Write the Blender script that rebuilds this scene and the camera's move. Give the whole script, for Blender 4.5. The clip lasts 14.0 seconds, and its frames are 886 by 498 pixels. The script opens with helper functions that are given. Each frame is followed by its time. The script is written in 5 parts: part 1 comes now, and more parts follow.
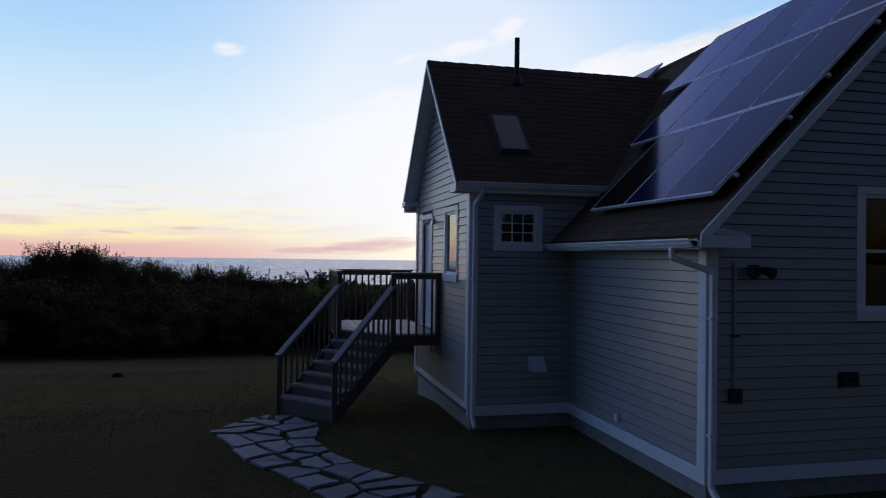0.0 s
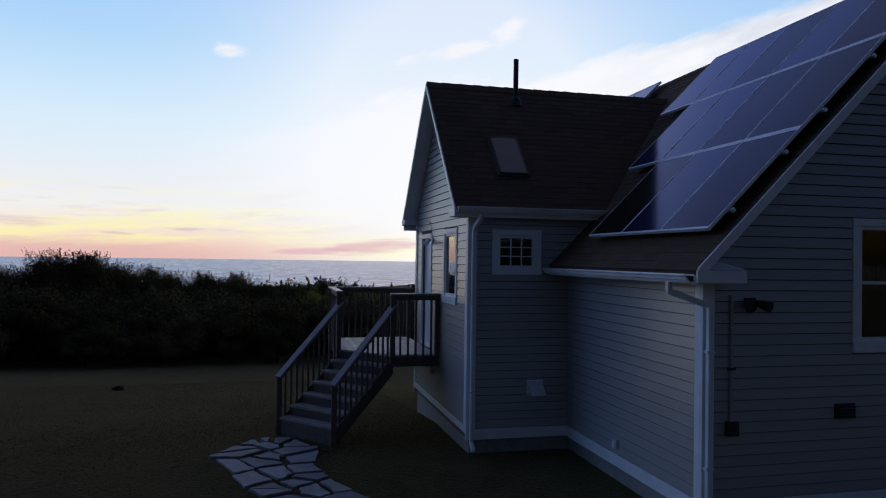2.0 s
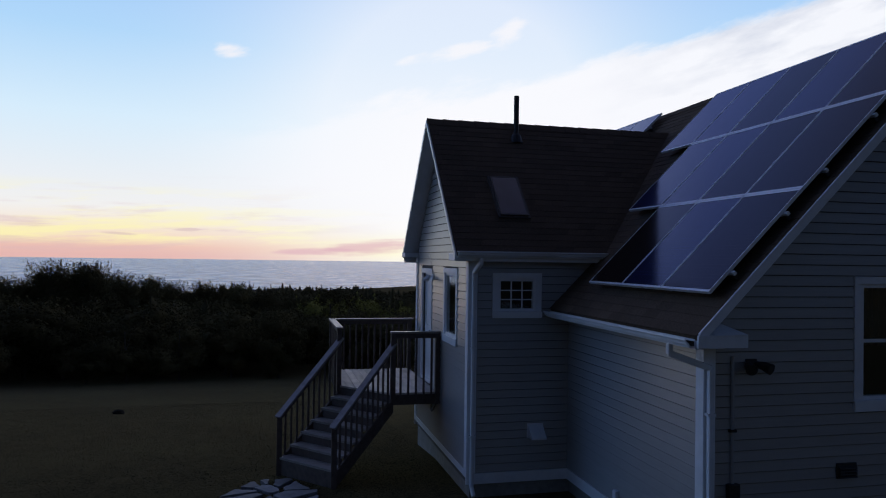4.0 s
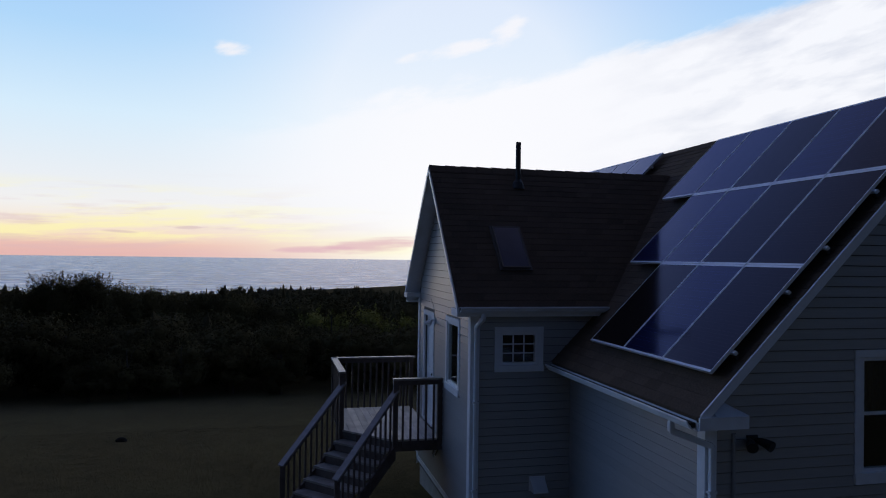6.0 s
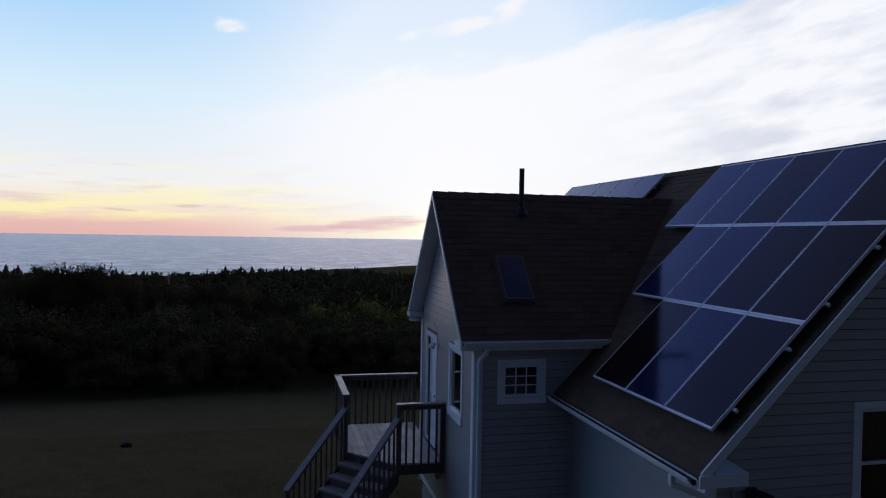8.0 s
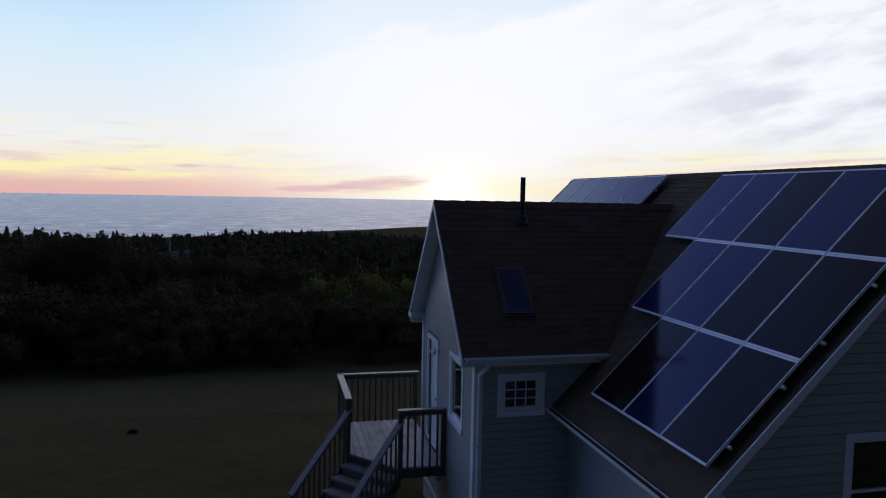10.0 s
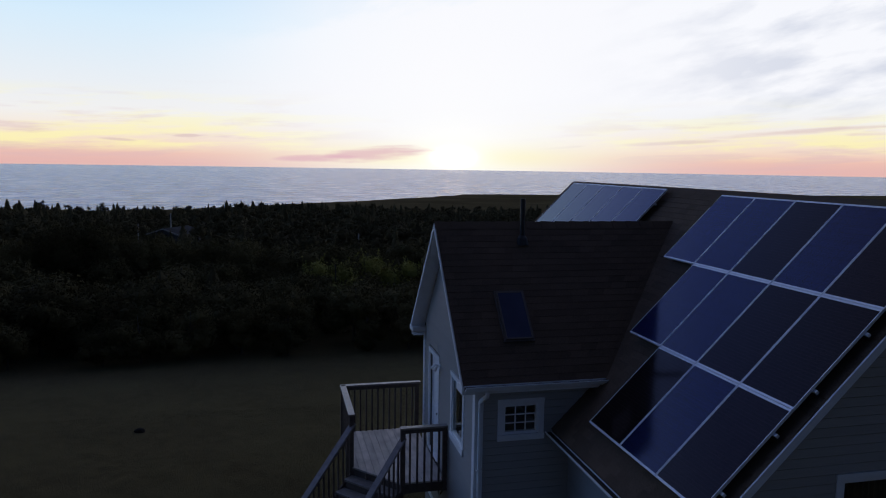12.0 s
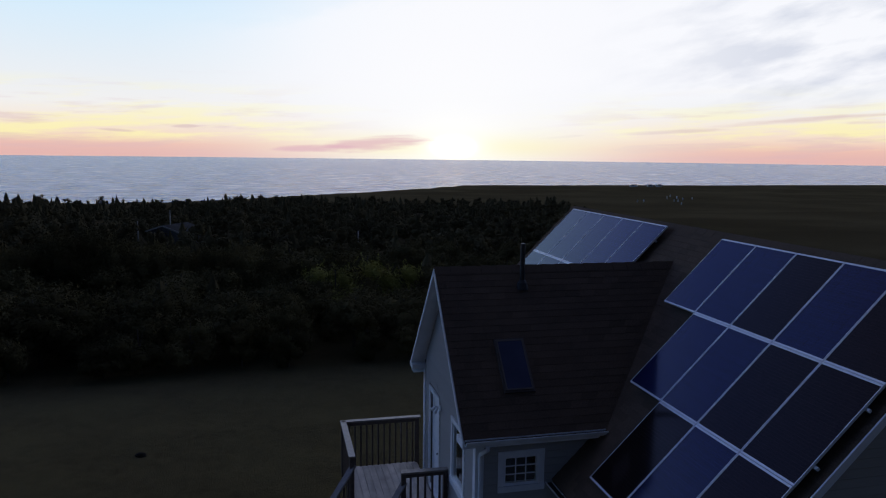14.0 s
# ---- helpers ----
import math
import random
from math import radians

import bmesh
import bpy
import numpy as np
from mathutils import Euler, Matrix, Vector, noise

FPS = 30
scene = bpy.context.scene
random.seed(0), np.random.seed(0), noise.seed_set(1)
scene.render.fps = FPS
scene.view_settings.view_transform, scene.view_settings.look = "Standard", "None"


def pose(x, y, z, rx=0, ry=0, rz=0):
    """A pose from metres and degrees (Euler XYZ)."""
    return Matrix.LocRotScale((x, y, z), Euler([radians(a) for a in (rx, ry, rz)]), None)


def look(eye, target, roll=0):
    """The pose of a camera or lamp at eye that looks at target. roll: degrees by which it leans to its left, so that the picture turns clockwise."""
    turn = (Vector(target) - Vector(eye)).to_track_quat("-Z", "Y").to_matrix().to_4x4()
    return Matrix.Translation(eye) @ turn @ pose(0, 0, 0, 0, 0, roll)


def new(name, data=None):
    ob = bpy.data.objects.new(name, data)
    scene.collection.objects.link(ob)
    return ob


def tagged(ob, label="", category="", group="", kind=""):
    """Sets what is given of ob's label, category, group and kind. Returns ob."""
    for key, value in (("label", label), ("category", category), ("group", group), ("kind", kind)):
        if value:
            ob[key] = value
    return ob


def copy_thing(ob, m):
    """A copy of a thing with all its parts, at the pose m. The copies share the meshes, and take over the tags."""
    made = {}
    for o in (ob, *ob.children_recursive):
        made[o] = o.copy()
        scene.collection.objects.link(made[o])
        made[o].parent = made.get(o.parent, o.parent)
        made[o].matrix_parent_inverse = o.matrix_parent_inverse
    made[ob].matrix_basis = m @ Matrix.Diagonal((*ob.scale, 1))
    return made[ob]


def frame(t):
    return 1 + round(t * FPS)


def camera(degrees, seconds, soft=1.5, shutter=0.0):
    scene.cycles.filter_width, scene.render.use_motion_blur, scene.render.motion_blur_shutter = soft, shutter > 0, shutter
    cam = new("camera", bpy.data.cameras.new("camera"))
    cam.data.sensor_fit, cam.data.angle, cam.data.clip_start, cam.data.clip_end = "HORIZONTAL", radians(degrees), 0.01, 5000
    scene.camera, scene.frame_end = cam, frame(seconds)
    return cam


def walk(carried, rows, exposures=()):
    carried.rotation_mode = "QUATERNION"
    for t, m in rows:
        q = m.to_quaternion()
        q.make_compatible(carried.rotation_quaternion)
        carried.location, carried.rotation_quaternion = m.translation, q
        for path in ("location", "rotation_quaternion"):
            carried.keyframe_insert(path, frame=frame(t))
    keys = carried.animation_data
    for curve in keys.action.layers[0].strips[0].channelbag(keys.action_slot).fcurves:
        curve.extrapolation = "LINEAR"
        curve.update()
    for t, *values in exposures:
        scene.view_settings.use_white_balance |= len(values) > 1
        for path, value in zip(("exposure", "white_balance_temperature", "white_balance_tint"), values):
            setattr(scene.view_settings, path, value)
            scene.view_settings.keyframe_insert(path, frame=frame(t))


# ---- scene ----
cam = camera(63.9, 14.0, soft=1.1)
PATH = [
    (0, (-4.761, -10.857, 2.952), (-4.294, -8.913, 2.976), 0.8),
    (0.5, (-4.746, -10.89, 3.011), (-4.282, -8.945, 3.037), 0.8),
    (1, (-4.746, -10.904, 3.086), (-4.282, -8.959, 3.112), 0.8),
    (1.5, (-4.753, -10.905, 3.184), (-4.287, -8.96, 3.21), 0.8),
    (2, (-4.75, -10.915, 3.32), (-4.285, -8.97, 3.347), 0.8),
    (2.5, (-4.743, -10.921, 3.483), (-4.281, -8.976, 3.51), 0.8),
    (3, (-4.74, -10.9, 3.641), (-4.277, -8.954, 3.668), 0.8),
    (5.5, (-4.768, -10.921, 4.682), (-4.308, -8.974, 4.711), 0.8),
    (6, (-4.793, -10.951, 4.916), (-4.333, -9.005, 4.938), 0.8),
    (6.5, (-4.799, -10.954, 5.137), (-4.341, -9.007, 5.152), 0.8),
    (7, (-4.821, -10.957, 5.351), (-4.363, -9.01, 5.359), 0.9),
    (7.5, (-4.852, -10.982, 5.579), (-4.393, -9.036, 5.571), 0.9),
    (8, (-4.879, -11.006, 5.792), (-4.419, -9.06, 5.756), 1.0),
    (10.5, (-4.918, -11.041, 6.955), (-4.461, -9.102, 6.784), 1.0),
    (11, (-4.911, -11.028, 7.205), (-4.456, -9.09, 7.012), 0.9),
    (11.5, (-4.932, -11.049, 7.452), (-4.475, -9.114, 7.238), 0.9),
    (12, (-4.939, -11.069, 7.7), (-4.482, -9.136, 7.467), 0.9),
    (12.5, (-4.91, -11.037, 7.976), (-4.456, -9.107, 7.717), 0.8),
    (13, (-4.905, -11.015, 8.247), (-4.451, -9.084, 7.986), 0.7),
    (13.5, (-4.928, -10.999, 8.496), (-4.472, -9.069, 8.236), 0.8),
    (14, (-4.912, -10.9, 8.737), (-4.455, -8.971, 8.476), 0.7),
]
walk(cam, [(t, look(eye, target, roll)) for t, eye, target, roll in PATH])

# ---- world, sun, exposure ----
SUN = Vector((0.2425, 0.9702, 0.0)).normalized()
SUN_ELEVATION = radians(1.2)


def shader(tree, kind, **sets):
    """Adds a node; keyword values are settings, 'i0', 'i1' ... are input values or sockets."""
    n = tree.nodes.new(kind)
    for key, v in sets.items():
        if key[0] == "i" and key[1:].isdigit():
            sock = n.inputs[int(key[1:])]
            if isinstance(v, bpy.types.NodeSocket):
                tree.links.new(v, sock)
            else:
                sock.default_value = v
        elif key == "operation":
            n.operation = v
        elif key == "blend_type":
            n.blend_type = v
        elif key == "data_type":
            n.data_type = v
        elif key == "clamp":
            n.use_clamp = v
    return n


def mth(tree, op, a, b=0.0, c=0.0, clamp=False):
    return shader(tree, "ShaderNodeMath", operation=op, clamp=clamp, i0=a, i1=b, i2=c).outputs[0]


def blend(tree, fac, a, b, kind="MIX"):
    n = shader(tree, "ShaderNodeMix", data_type="RGBA", blend_type=kind)
    for sock, v in ((n.inputs[0], fac), (n.inputs[6], a), (n.inputs[7], b)):
        if isinstance(v, bpy.types.NodeSocket):
            tree.links.new(v, sock)
        else:
            sock.default_value = v if not isinstance(v, tuple) else (*v[:3], 1)
    return n.outputs[2]


def ramp(tree, fac, stops, smooth=False):
    n = tree.nodes.new("ShaderNodeValToRGB")
    tree.links.new(fac, n.inputs[0])
    r = n.color_ramp
    r.interpolation = "EASE" if smooth else "LINEAR"
    while len(r.elements) < len(stops):
        r.elements.new(0.5)
    for el, (p, c) in zip(r.elements, stops):
        el.position = p
        el.color = (c, c, c, 1) if isinstance(c, (int, float)) else (*c, 1)
    return n.outputs[0]


def make_world():
    world = bpy.data.worlds.new("evening_sky")
    scene.world = world
    world.use_nodes = True
    t = world.node_tree
    t.nodes.clear()
    out = t.nodes.new("ShaderNodeOutputWorld")
    bg = t.nodes.new("ShaderNodeBackground")
    t.links.new(bg.outputs[0], out.inputs[0])
    way = t.nodes.new("ShaderNodeTexCoord").outputs["Generated"]
    sep = shader(t, "ShaderNodeSeparateXYZ", i0=way)
    x, y, z = sep.outputs
    flat = mth(t, "SQRT", mth(t, "ADD", mth(t, "MULTIPLY", x, x), mth(t, "MULTIPLY", y, y)))
    toward = mth(t, "DIVIDE", mth(t, "ADD", mth(t, "MULTIPLY", x, SUN.x), mth(t, "MULTIPLY", y, SUN.y)), mth(t, "MAXIMUM", flat, 0.01))
    cross = mth(t, "DIVIDE", mth(t, "SUBTRACT", mth(t, "MULTIPLY", x, SUN.y), mth(t, "MULTIPLY", y, SUN.x)), mth(t, "MAXIMUM", flat, 0.01))
    up = mth(t, "MAXIMUM", z, 0.0)
    # clear evening air, from the Nishita model, for the side away from the sun
    sky = t.nodes.new("ShaderNodeTexSky")
    sky.sky_type, sky.sun_disc = "NISHITA", False
    sky.sun_elevation, sky.sun_rotation = SUN_ELEVATION, math.atan2(SUN.x, SUN.y)
    sky.air_density, sky.dust_density = 1.0, 1.0
    away = blend(t, 1.0, sky.outputs[0], AWAY, "MULTIPLY")
    # lit western half: colour by height over the sea
    west = ramp(t, mth(t, "MULTIPLY", up, 1.8), WEST)
    # streaks of cloud low over the sea
    def cloud(px, py, scale, detail, rough, seed):
        p = shader(t, "ShaderNodeCombineXYZ", i0=px, i1=py, i2=seed).outputs[0]
        n = t.nodes.new("ShaderNodeTexNoise")
        t.links.new(p, n.inputs["Vector"])
        n.inputs["Scale"].default_value, n.inputs["Detail"].default_value, n.inputs["Roughness"].default_value = scale, detail, rough
        return n.outputs[0]

    low = cloud(mth(t, "MULTIPLY", cross, 3.4), mth(t, "MULTIPLY", mth(t, "SUBTRACT", z, mth(t, "MULTIPLY", cross, 0.03)), 30.0), 2.1, 6.0, 0.55, 0.3)
    gold = cloud(mth(t, "MULTIPLY", cross, 4.2), mth(t, "MULTIPLY", mth(t, "SUBTRACT", z, mth(t, "MULTIPLY", cross, 0.05)), 34.0), 1.9, 6.0, 0.6, 5.1)
    glow = ramp(t, gold, [(0.43, 0.0), (0.64, 1.0)], True)
    glow = mth(t, "MULTIPLY", glow, ramp(t, mth(t, "MULTIPLY", up, 6.0), [(0.04, 0.0), (0.15, 1.0), (0.40, 0.6), (0.60, 0.0)], True))
    west = blend(t, mth(t, "MULTIPLY", glow, 0.70), west, (1.0, 0.94, 0.44))
    streak = ramp(t, low, [(0.52, 0.0), (0.66, 1.0)], True)
    band = ramp(t, mth(t, "MULTIPLY", up, 6.0), [(0.0, 0.5), (0.22, 1.0), (0.5, 0.35), (0.72, 0.0)])
    west = blend(t, mth(t, "MULTIPLY", mth(t, "MULTIPLY", streak, band), 0.45), west, (0.66, 0.46, 0.52))
    # high thin cloud, rising to the north
    tilt = mth(t, "SUBTRACT", z, mth(t, "MULTIPLY", cross, 0.20))
    high = cloud(mth(t, "MULTIPLY", cross, 2.6), mth(t, "MULTIPLY", tilt, 7.5), 2.4, 9.0, 0.62, 1.7)
    fine = cloud(mth(t, "MULTIPLY", cross, 5.0), mth(t, "MULTIPLY", tilt, 15.0), 2.0, 6.0, 0.55, 4.4)
    veil = mth(t, "ADD", high, mth(t, "MULTIPLY", mth(t, "SUBTRACT", 0.222, tilt), 9.0))
    veil = ramp(t, veil, [(0.36, 0.0), (0.62, 1.0)], True)
    veil = mth(t, "MULTIPLY", veil, ramp(t, mth(t, "ADD", mth(t, "MULTIPLY", cross, 0.9), 0.6), [(0.22, 0.0), (0.60, 1.0)], True))
    veil = mth(t, "MULTIPLY", veil, ramp(t, mth(t, "MULTIPLY", up, 4.0), [(0.18, 0.0), (0.42, 1.0)], True))
    grain = ramp(t, fine, [(0.34, (0.68, 0.71, 0.81)), (0.58, (0.95, 0.955, 1.0))])
    east_side = ramp(t, mth(t, "ADD", mth(t, "MULTIPLY", cross, 1.0), 0.5), [(0.60, 0.0), (0.95, 1.0)], True)
    grain = blend(t, east_side, (0.95, 0.955, 1.0), grain)
    west = blend(t, mth(t, "MULTIPLY", veil, 0.95), west, grain)
    # small puffs
    for px, pz, wide, tall, slope in PUFFS:
        dx = mth(t, "SUBTRACT", cross, px)
        dz = mth(t, "SUBTRACT", mth(t, "SUBTRACT", z, pz), mth(t, "MULTIPLY", dx, slope))
        near = mth(t, "ADD", mth(t, "POWER", mth(t, "ABSOLUTE", mth(t, "DIVIDE", dx, wide)), 2.0), mth(t, "POWER", mth(t, "ABSOLUTE", mth(t, "DIVIDE", dz, tall)), 2.0))
        body = mth(t, "ADD", mth(t, "SUBTRACT", 1.0, near), mth(t, "MULTIPLY", mth(t, "SUBTRACT", fine, 0.5), 4.5))
        west = blend(t, mth(t, "MULTIPLY", ramp(t, body, [(-0.0, 0.0), (1.5, 1.0)], True), 0.8), west, (0.95, 0.91, 0.93))
    # low bars of cloud
    def bars(under, shapes, amount, colour):
        for px, pz, wide, tall, slope in shapes:
            dx = mth(t, "SUBTRACT", cross, px)
            dz = mth(t, "SUBTRACT", mth(t, "SUBTRACT", z, pz), mth(t, "MULTIPLY", dx, slope))
            near = mth(t, "ADD", mth(t, "POWER", mth(t, "ABSOLUTE", mth(t, "DIVIDE", dx, wide)), 2.0), mth(t, "POWER", mth(t, "ABSOLUTE", mth(t, "DIVIDE", dz, tall)), 2.0))
            body = mth(t, "ADD", mth(t, "SUBTRACT", 1.0, near), mth(t, "MULTIPLY", mth(t, "SUBTRACT", low, 0.5), 3.4))
            under = blend(t, mth(t, "MULTIPLY", ramp(t, body, [(-0.1, 0.0), (1.0, 1.0)], True), amount), under, colour)
        return under

    west = bars(west, BARS[2:], 0.7, (0.70, 0.53, 0.50))
    # glow round the sun, wide and narrow
    dot = mth(t, "ADD", mth(t, "MULTIPLY", x, SUN.x), mth(t, "MULTIPLY", y, SUN.y))
    dot = mth(t, "MAXIMUM", mth(t, "ADD", dot, mth(t, "MULTIPLY", z, 0.18)), 0.0)
    wide = mth(t, "MULTIPLY", mth(t, "MINIMUM", mth(t, "POWER", dot, 34.0), 1.0), 0.62)
    west = blend(t, wide, west, (0.95, 0.955, 1.0))
    for sx, sz, amount, colour in ((0.155, 0.160, 0.96, (0.98, 0.98, 1.0)), (0.20, 0.018, 0.66, (1.0, 0.92, 0.44)), (0.060, 0.036, 0.90, (1.06, 1.05, 1.02)), (0.020, 0.009, 0.95, (6.0, 4.4, 2.6))):
        aim = mth(t, "ADD", mth(t, "POWER", mth(t, "ABSOLUTE", mth(t, "DIVIDE", cross, sx)), 2.0), mth(t, "POWER", mth(t, "ABSOLUTE", mth(t, "DIVIDE", mth(t, "SUBTRACT", z, 0.012), sz)), 2.0))
        core = mth(t, "MULTIPLY", mth(t, "POWER", 2.718, mth(t, "MULTIPLY", aim, -1.0)), amount)
        west = blend(t, mth(t, "MULTIPLY", core, mth(t, "GREATER_THAN", dot, 0.5)), west, colour)
    west = bars(west, BARS[:2], 0.72, (0.74, 0.45, 0.53))
    # clear blue flanks, and the dim side away from the sun
    side = ramp(t, up, SIDE)
    flank = mth(t, "SUBTRACT", mth(t, "ADD", mth(t, "MULTIPLY", toward, 0.5), 0.5), mth(t, "MULTIPLY", cross, 0.07))
    rest = blend(t, ramp(t, flank, [(0.32, 0.0), (0.66, 1.0)], True), away, side)
    face = ramp(t, mth(t, "ADD", mth(t, "MULTIPLY", toward, 0.5), 0.5), [(0.54, 0.0), (0.78, 1.0)], True)
    face = mth(t, "MULTIPLY", face, ramp(t, up, [(0.40, 1.0), (0.80, 0.0)], True))
    t.links.new(blend(t, face, rest, west), bg.inputs[0])
    bg.inputs[1].default_value = 1.0


SIDE = [(0.0, (0.40, 0.58, 0.98)), (0.15, (0.29, 0.66, 1.40)), (0.40, (0.21, 0.48, 1.26)), (0.70, (0.125, 0.155, 0.32)), (1.0, (0.135, 0.135, 0.185))]
AWAY = (0.036, 0.053, 0.124)
WEST = [(0.0, (0.78, 0.47, 0.44)), (0.019, (0.84, 0.52, 0.45)), (0.042, (0.91, 0.71, 0.57)), (0.08, (0.92, 0.83, 0.74)), (0.11, (0.89, 0.88, 0.87)),
        (0.15, (0.85, 0.87, 0.90)), (0.32, (0.67, 0.84, 0.98)), (0.5, (0.43, 0.68, 0.96)), (0.62, (0.37, 0.60, 0.94)), (0.8, (0.25, 0.37, 0.84)), (1.0, (0.11, 0.14, 0.50))]
BARS = [(-0.118, 0.0125, 0.080, 0.0125, 0.09), (-0.190, 0.008, 0.065, 0.006, 0.03), (0.28, 0.034, 0.085, 0.0035, 0.05), (0.15, 0.027, 0.035, 0.002, 0.08), (-0.426, 0.027, 0.026, 0.0024, -0.05), (-0.351, 0.034, 0.018, 0.0024, 0.04), (0.42, 0.048, 0.10, 0.005, 0.08)]
PUFFS = [(-0.302, 0.269, 0.030, 0.014, 0.0), (0.072, 0.303, 0.034, 0.020, 0.35), (0.005, 0.282, 0.085, 0.011, 0.22)]
make_world()

lamp = bpy.data.lights.new("sun", "SUN")
lamp.energy, lamp.angle, lamp.color = 0.03, radians(30), (1.0, 0.62, 0.36)
sun = new("sun", lamp)
sun.matrix_world = look(tuple(SUN * 100 + Vector((0, 0, 100 * math.tan(SUN_ELEVATION)))), (0, 0, 0))


# ---- materials ----
def material(name, base, rough=0.6, metal=0.0, grain=None, stain=None, bump=None, vary=0.0, spec=0.5, coat=0.0):
    """base colour; grain=(scale xyz, amount); stain=(scale, amount, colour); bump=(scale xyz, strength, distance); vary: by object."""
    m = bpy.data.materials.new(name)
    m.use_nodes = True
    t = m.node_tree
    p = t.nodes["Principled BSDF"]
    where = t.nodes.new("ShaderNodeTexCoord").outputs["Object"]
    col = shader(t, "ShaderNodeRGB").outputs[0]
    col.default_value = (*base, 1)

    def noise_at(scale, detail=5.0):
        mp = t.nodes.new("ShaderNodeMapping")
        t.links.new(where, mp.inputs[0])
        mp.inputs["Scale"].default_value = scale if isinstance(scale, tuple) else (scale,) * 3
        n = t.nodes.new("ShaderNodeTexNoise")
        t.links.new(mp.outputs[0], n.inputs["Vector"])
        n.inputs["Scale"].default_value, n.inputs["Detail"].default_value = 1.0, detail
        return n.outputs[0]

    if grain:
        g = ramp(t, noise_at(grain[0]), [(0.3, 1 - grain[1]), (0.7, 1 + grain[1])])
        col = blend(t, 1.0, col, g, "MULTIPLY")
    if stain:
        f = ramp(t, noise_at(stain[0], 6.0), [(0.45, 0.0), (0.7, stain[1])])
        col = blend(t, f, col, stain[2])
    if vary:
        rnd = t.nodes.new("ShaderNodeObjectInfo").outputs["Random"]
        col = blend(t, 1.0, col, ramp(t, rnd, [(0.0, 1 - vary), (1.0, 1 + vary)]), "MULTIPLY")
    t.links.new(col, p.inputs["Base Color"])
    p.inputs["Roughness"].default_value, p.inputs["Metallic"].default_value = rough, metal
    p.inputs["Specular IOR Level"].default_value, p.inputs["Coat Weight"].default_value = spec, coat
    if bump:
        b = t.nodes.new("ShaderNodeBump")
        t.links.new(noise_at(bump[0]), b.inputs["Height"])
        b.inputs["Strength"].default_value, b.inputs["Distance"].default_value = bump[1], bump[2]
        t.links.new(b.outputs[0], p.inputs["Normal"])
    return m


def glass_material():
    m = bpy.data.materials.new("window_glass")
    m.use_nodes = True
    t = m.node_tree
    p = t.nodes["Principled BSDF"]
    p.inputs["Base Color"].default_value = (0.9, 0.95, 0.95, 1)
    p.inputs["Roughness"].default_value, p.inputs["IOR"].default_value = 0.01, 1.5
    p.inputs["Transmission Weight"].default_value = 1.0
    return m


def cell_material(name, dark, light, line_tint, gloss, sheen):
    """Silicon cells under glass: a six by ten grid with fine silver bus lines."""
    m = bpy.data.materials.new(name)
    m.use_nodes = True
    t = m.node_tree
    p = t.nodes["Principled BSDF"]
    where = shader(t, "ShaderNodeSeparateXYZ", i0=t.nodes.new("ShaderNodeTexCoord").outputs["Object"])
    u, v = where.outputs[0], where.outputs[1]

    def line(coord, pitch, width):
        f = mth(t, "FRACT", mth(t, "DIVIDE", coord, pitch))
        d = mth(t, "MINIMUM", f, mth(t, "SUBTRACT", 1.0, f))
        return mth(t, "LESS_THAN", d, width)

    gap = mth(t, "MAXIMUM", line(u, 0.1575, 0.024), line(v, 0.1605, 0.024))
    bus = line(u, 0.0525, 0.026)
    nz = t.nodes.new("ShaderNodeTexNoise")
    nz.inputs["Scale"].default_value, nz.inputs["Detail"].default_value = 9.0, 3.0
    fine = t.nodes.new("ShaderNodeTexNoise")
    fine.inputs["Scale"].default_value, fine.inputs["Detail"].default_value = 70.0, 2.0
    rnd = t.nodes.new("ShaderNodeObjectInfo").outputs["Random"]
    deep = blend(t, nz.outputs[0], dark, light)
    deep = blend(t, 1.0, deep, ramp(t, fine.outputs[0], [(0.35, 0.6), (0.65, 1.5)]), "MULTIPLY")
    deep = blend(t, 1.0, deep, ramp(t, rnd, [(0.0, 0.8), (1.0, 1.15)]), "MULTIPLY")
    col = blend(t, mth(t, "MULTIPLY", bus, 0.42), deep, line_tint)
    col = blend(t, mth(t, "MULTIPLY", gap, 0.6), col, (0.012, 0.011, 0.014))
    t.links.new(col, p.inputs["Base Color"])
    p.inputs["Roughness"].default_value, p.inputs["Specular IOR Level"].default_value = 0.10, gloss
    p.inputs["IOR"].default_value, p.inputs["Specular Tint"].default_value = 1.5, (*sheen, 1)
    return m


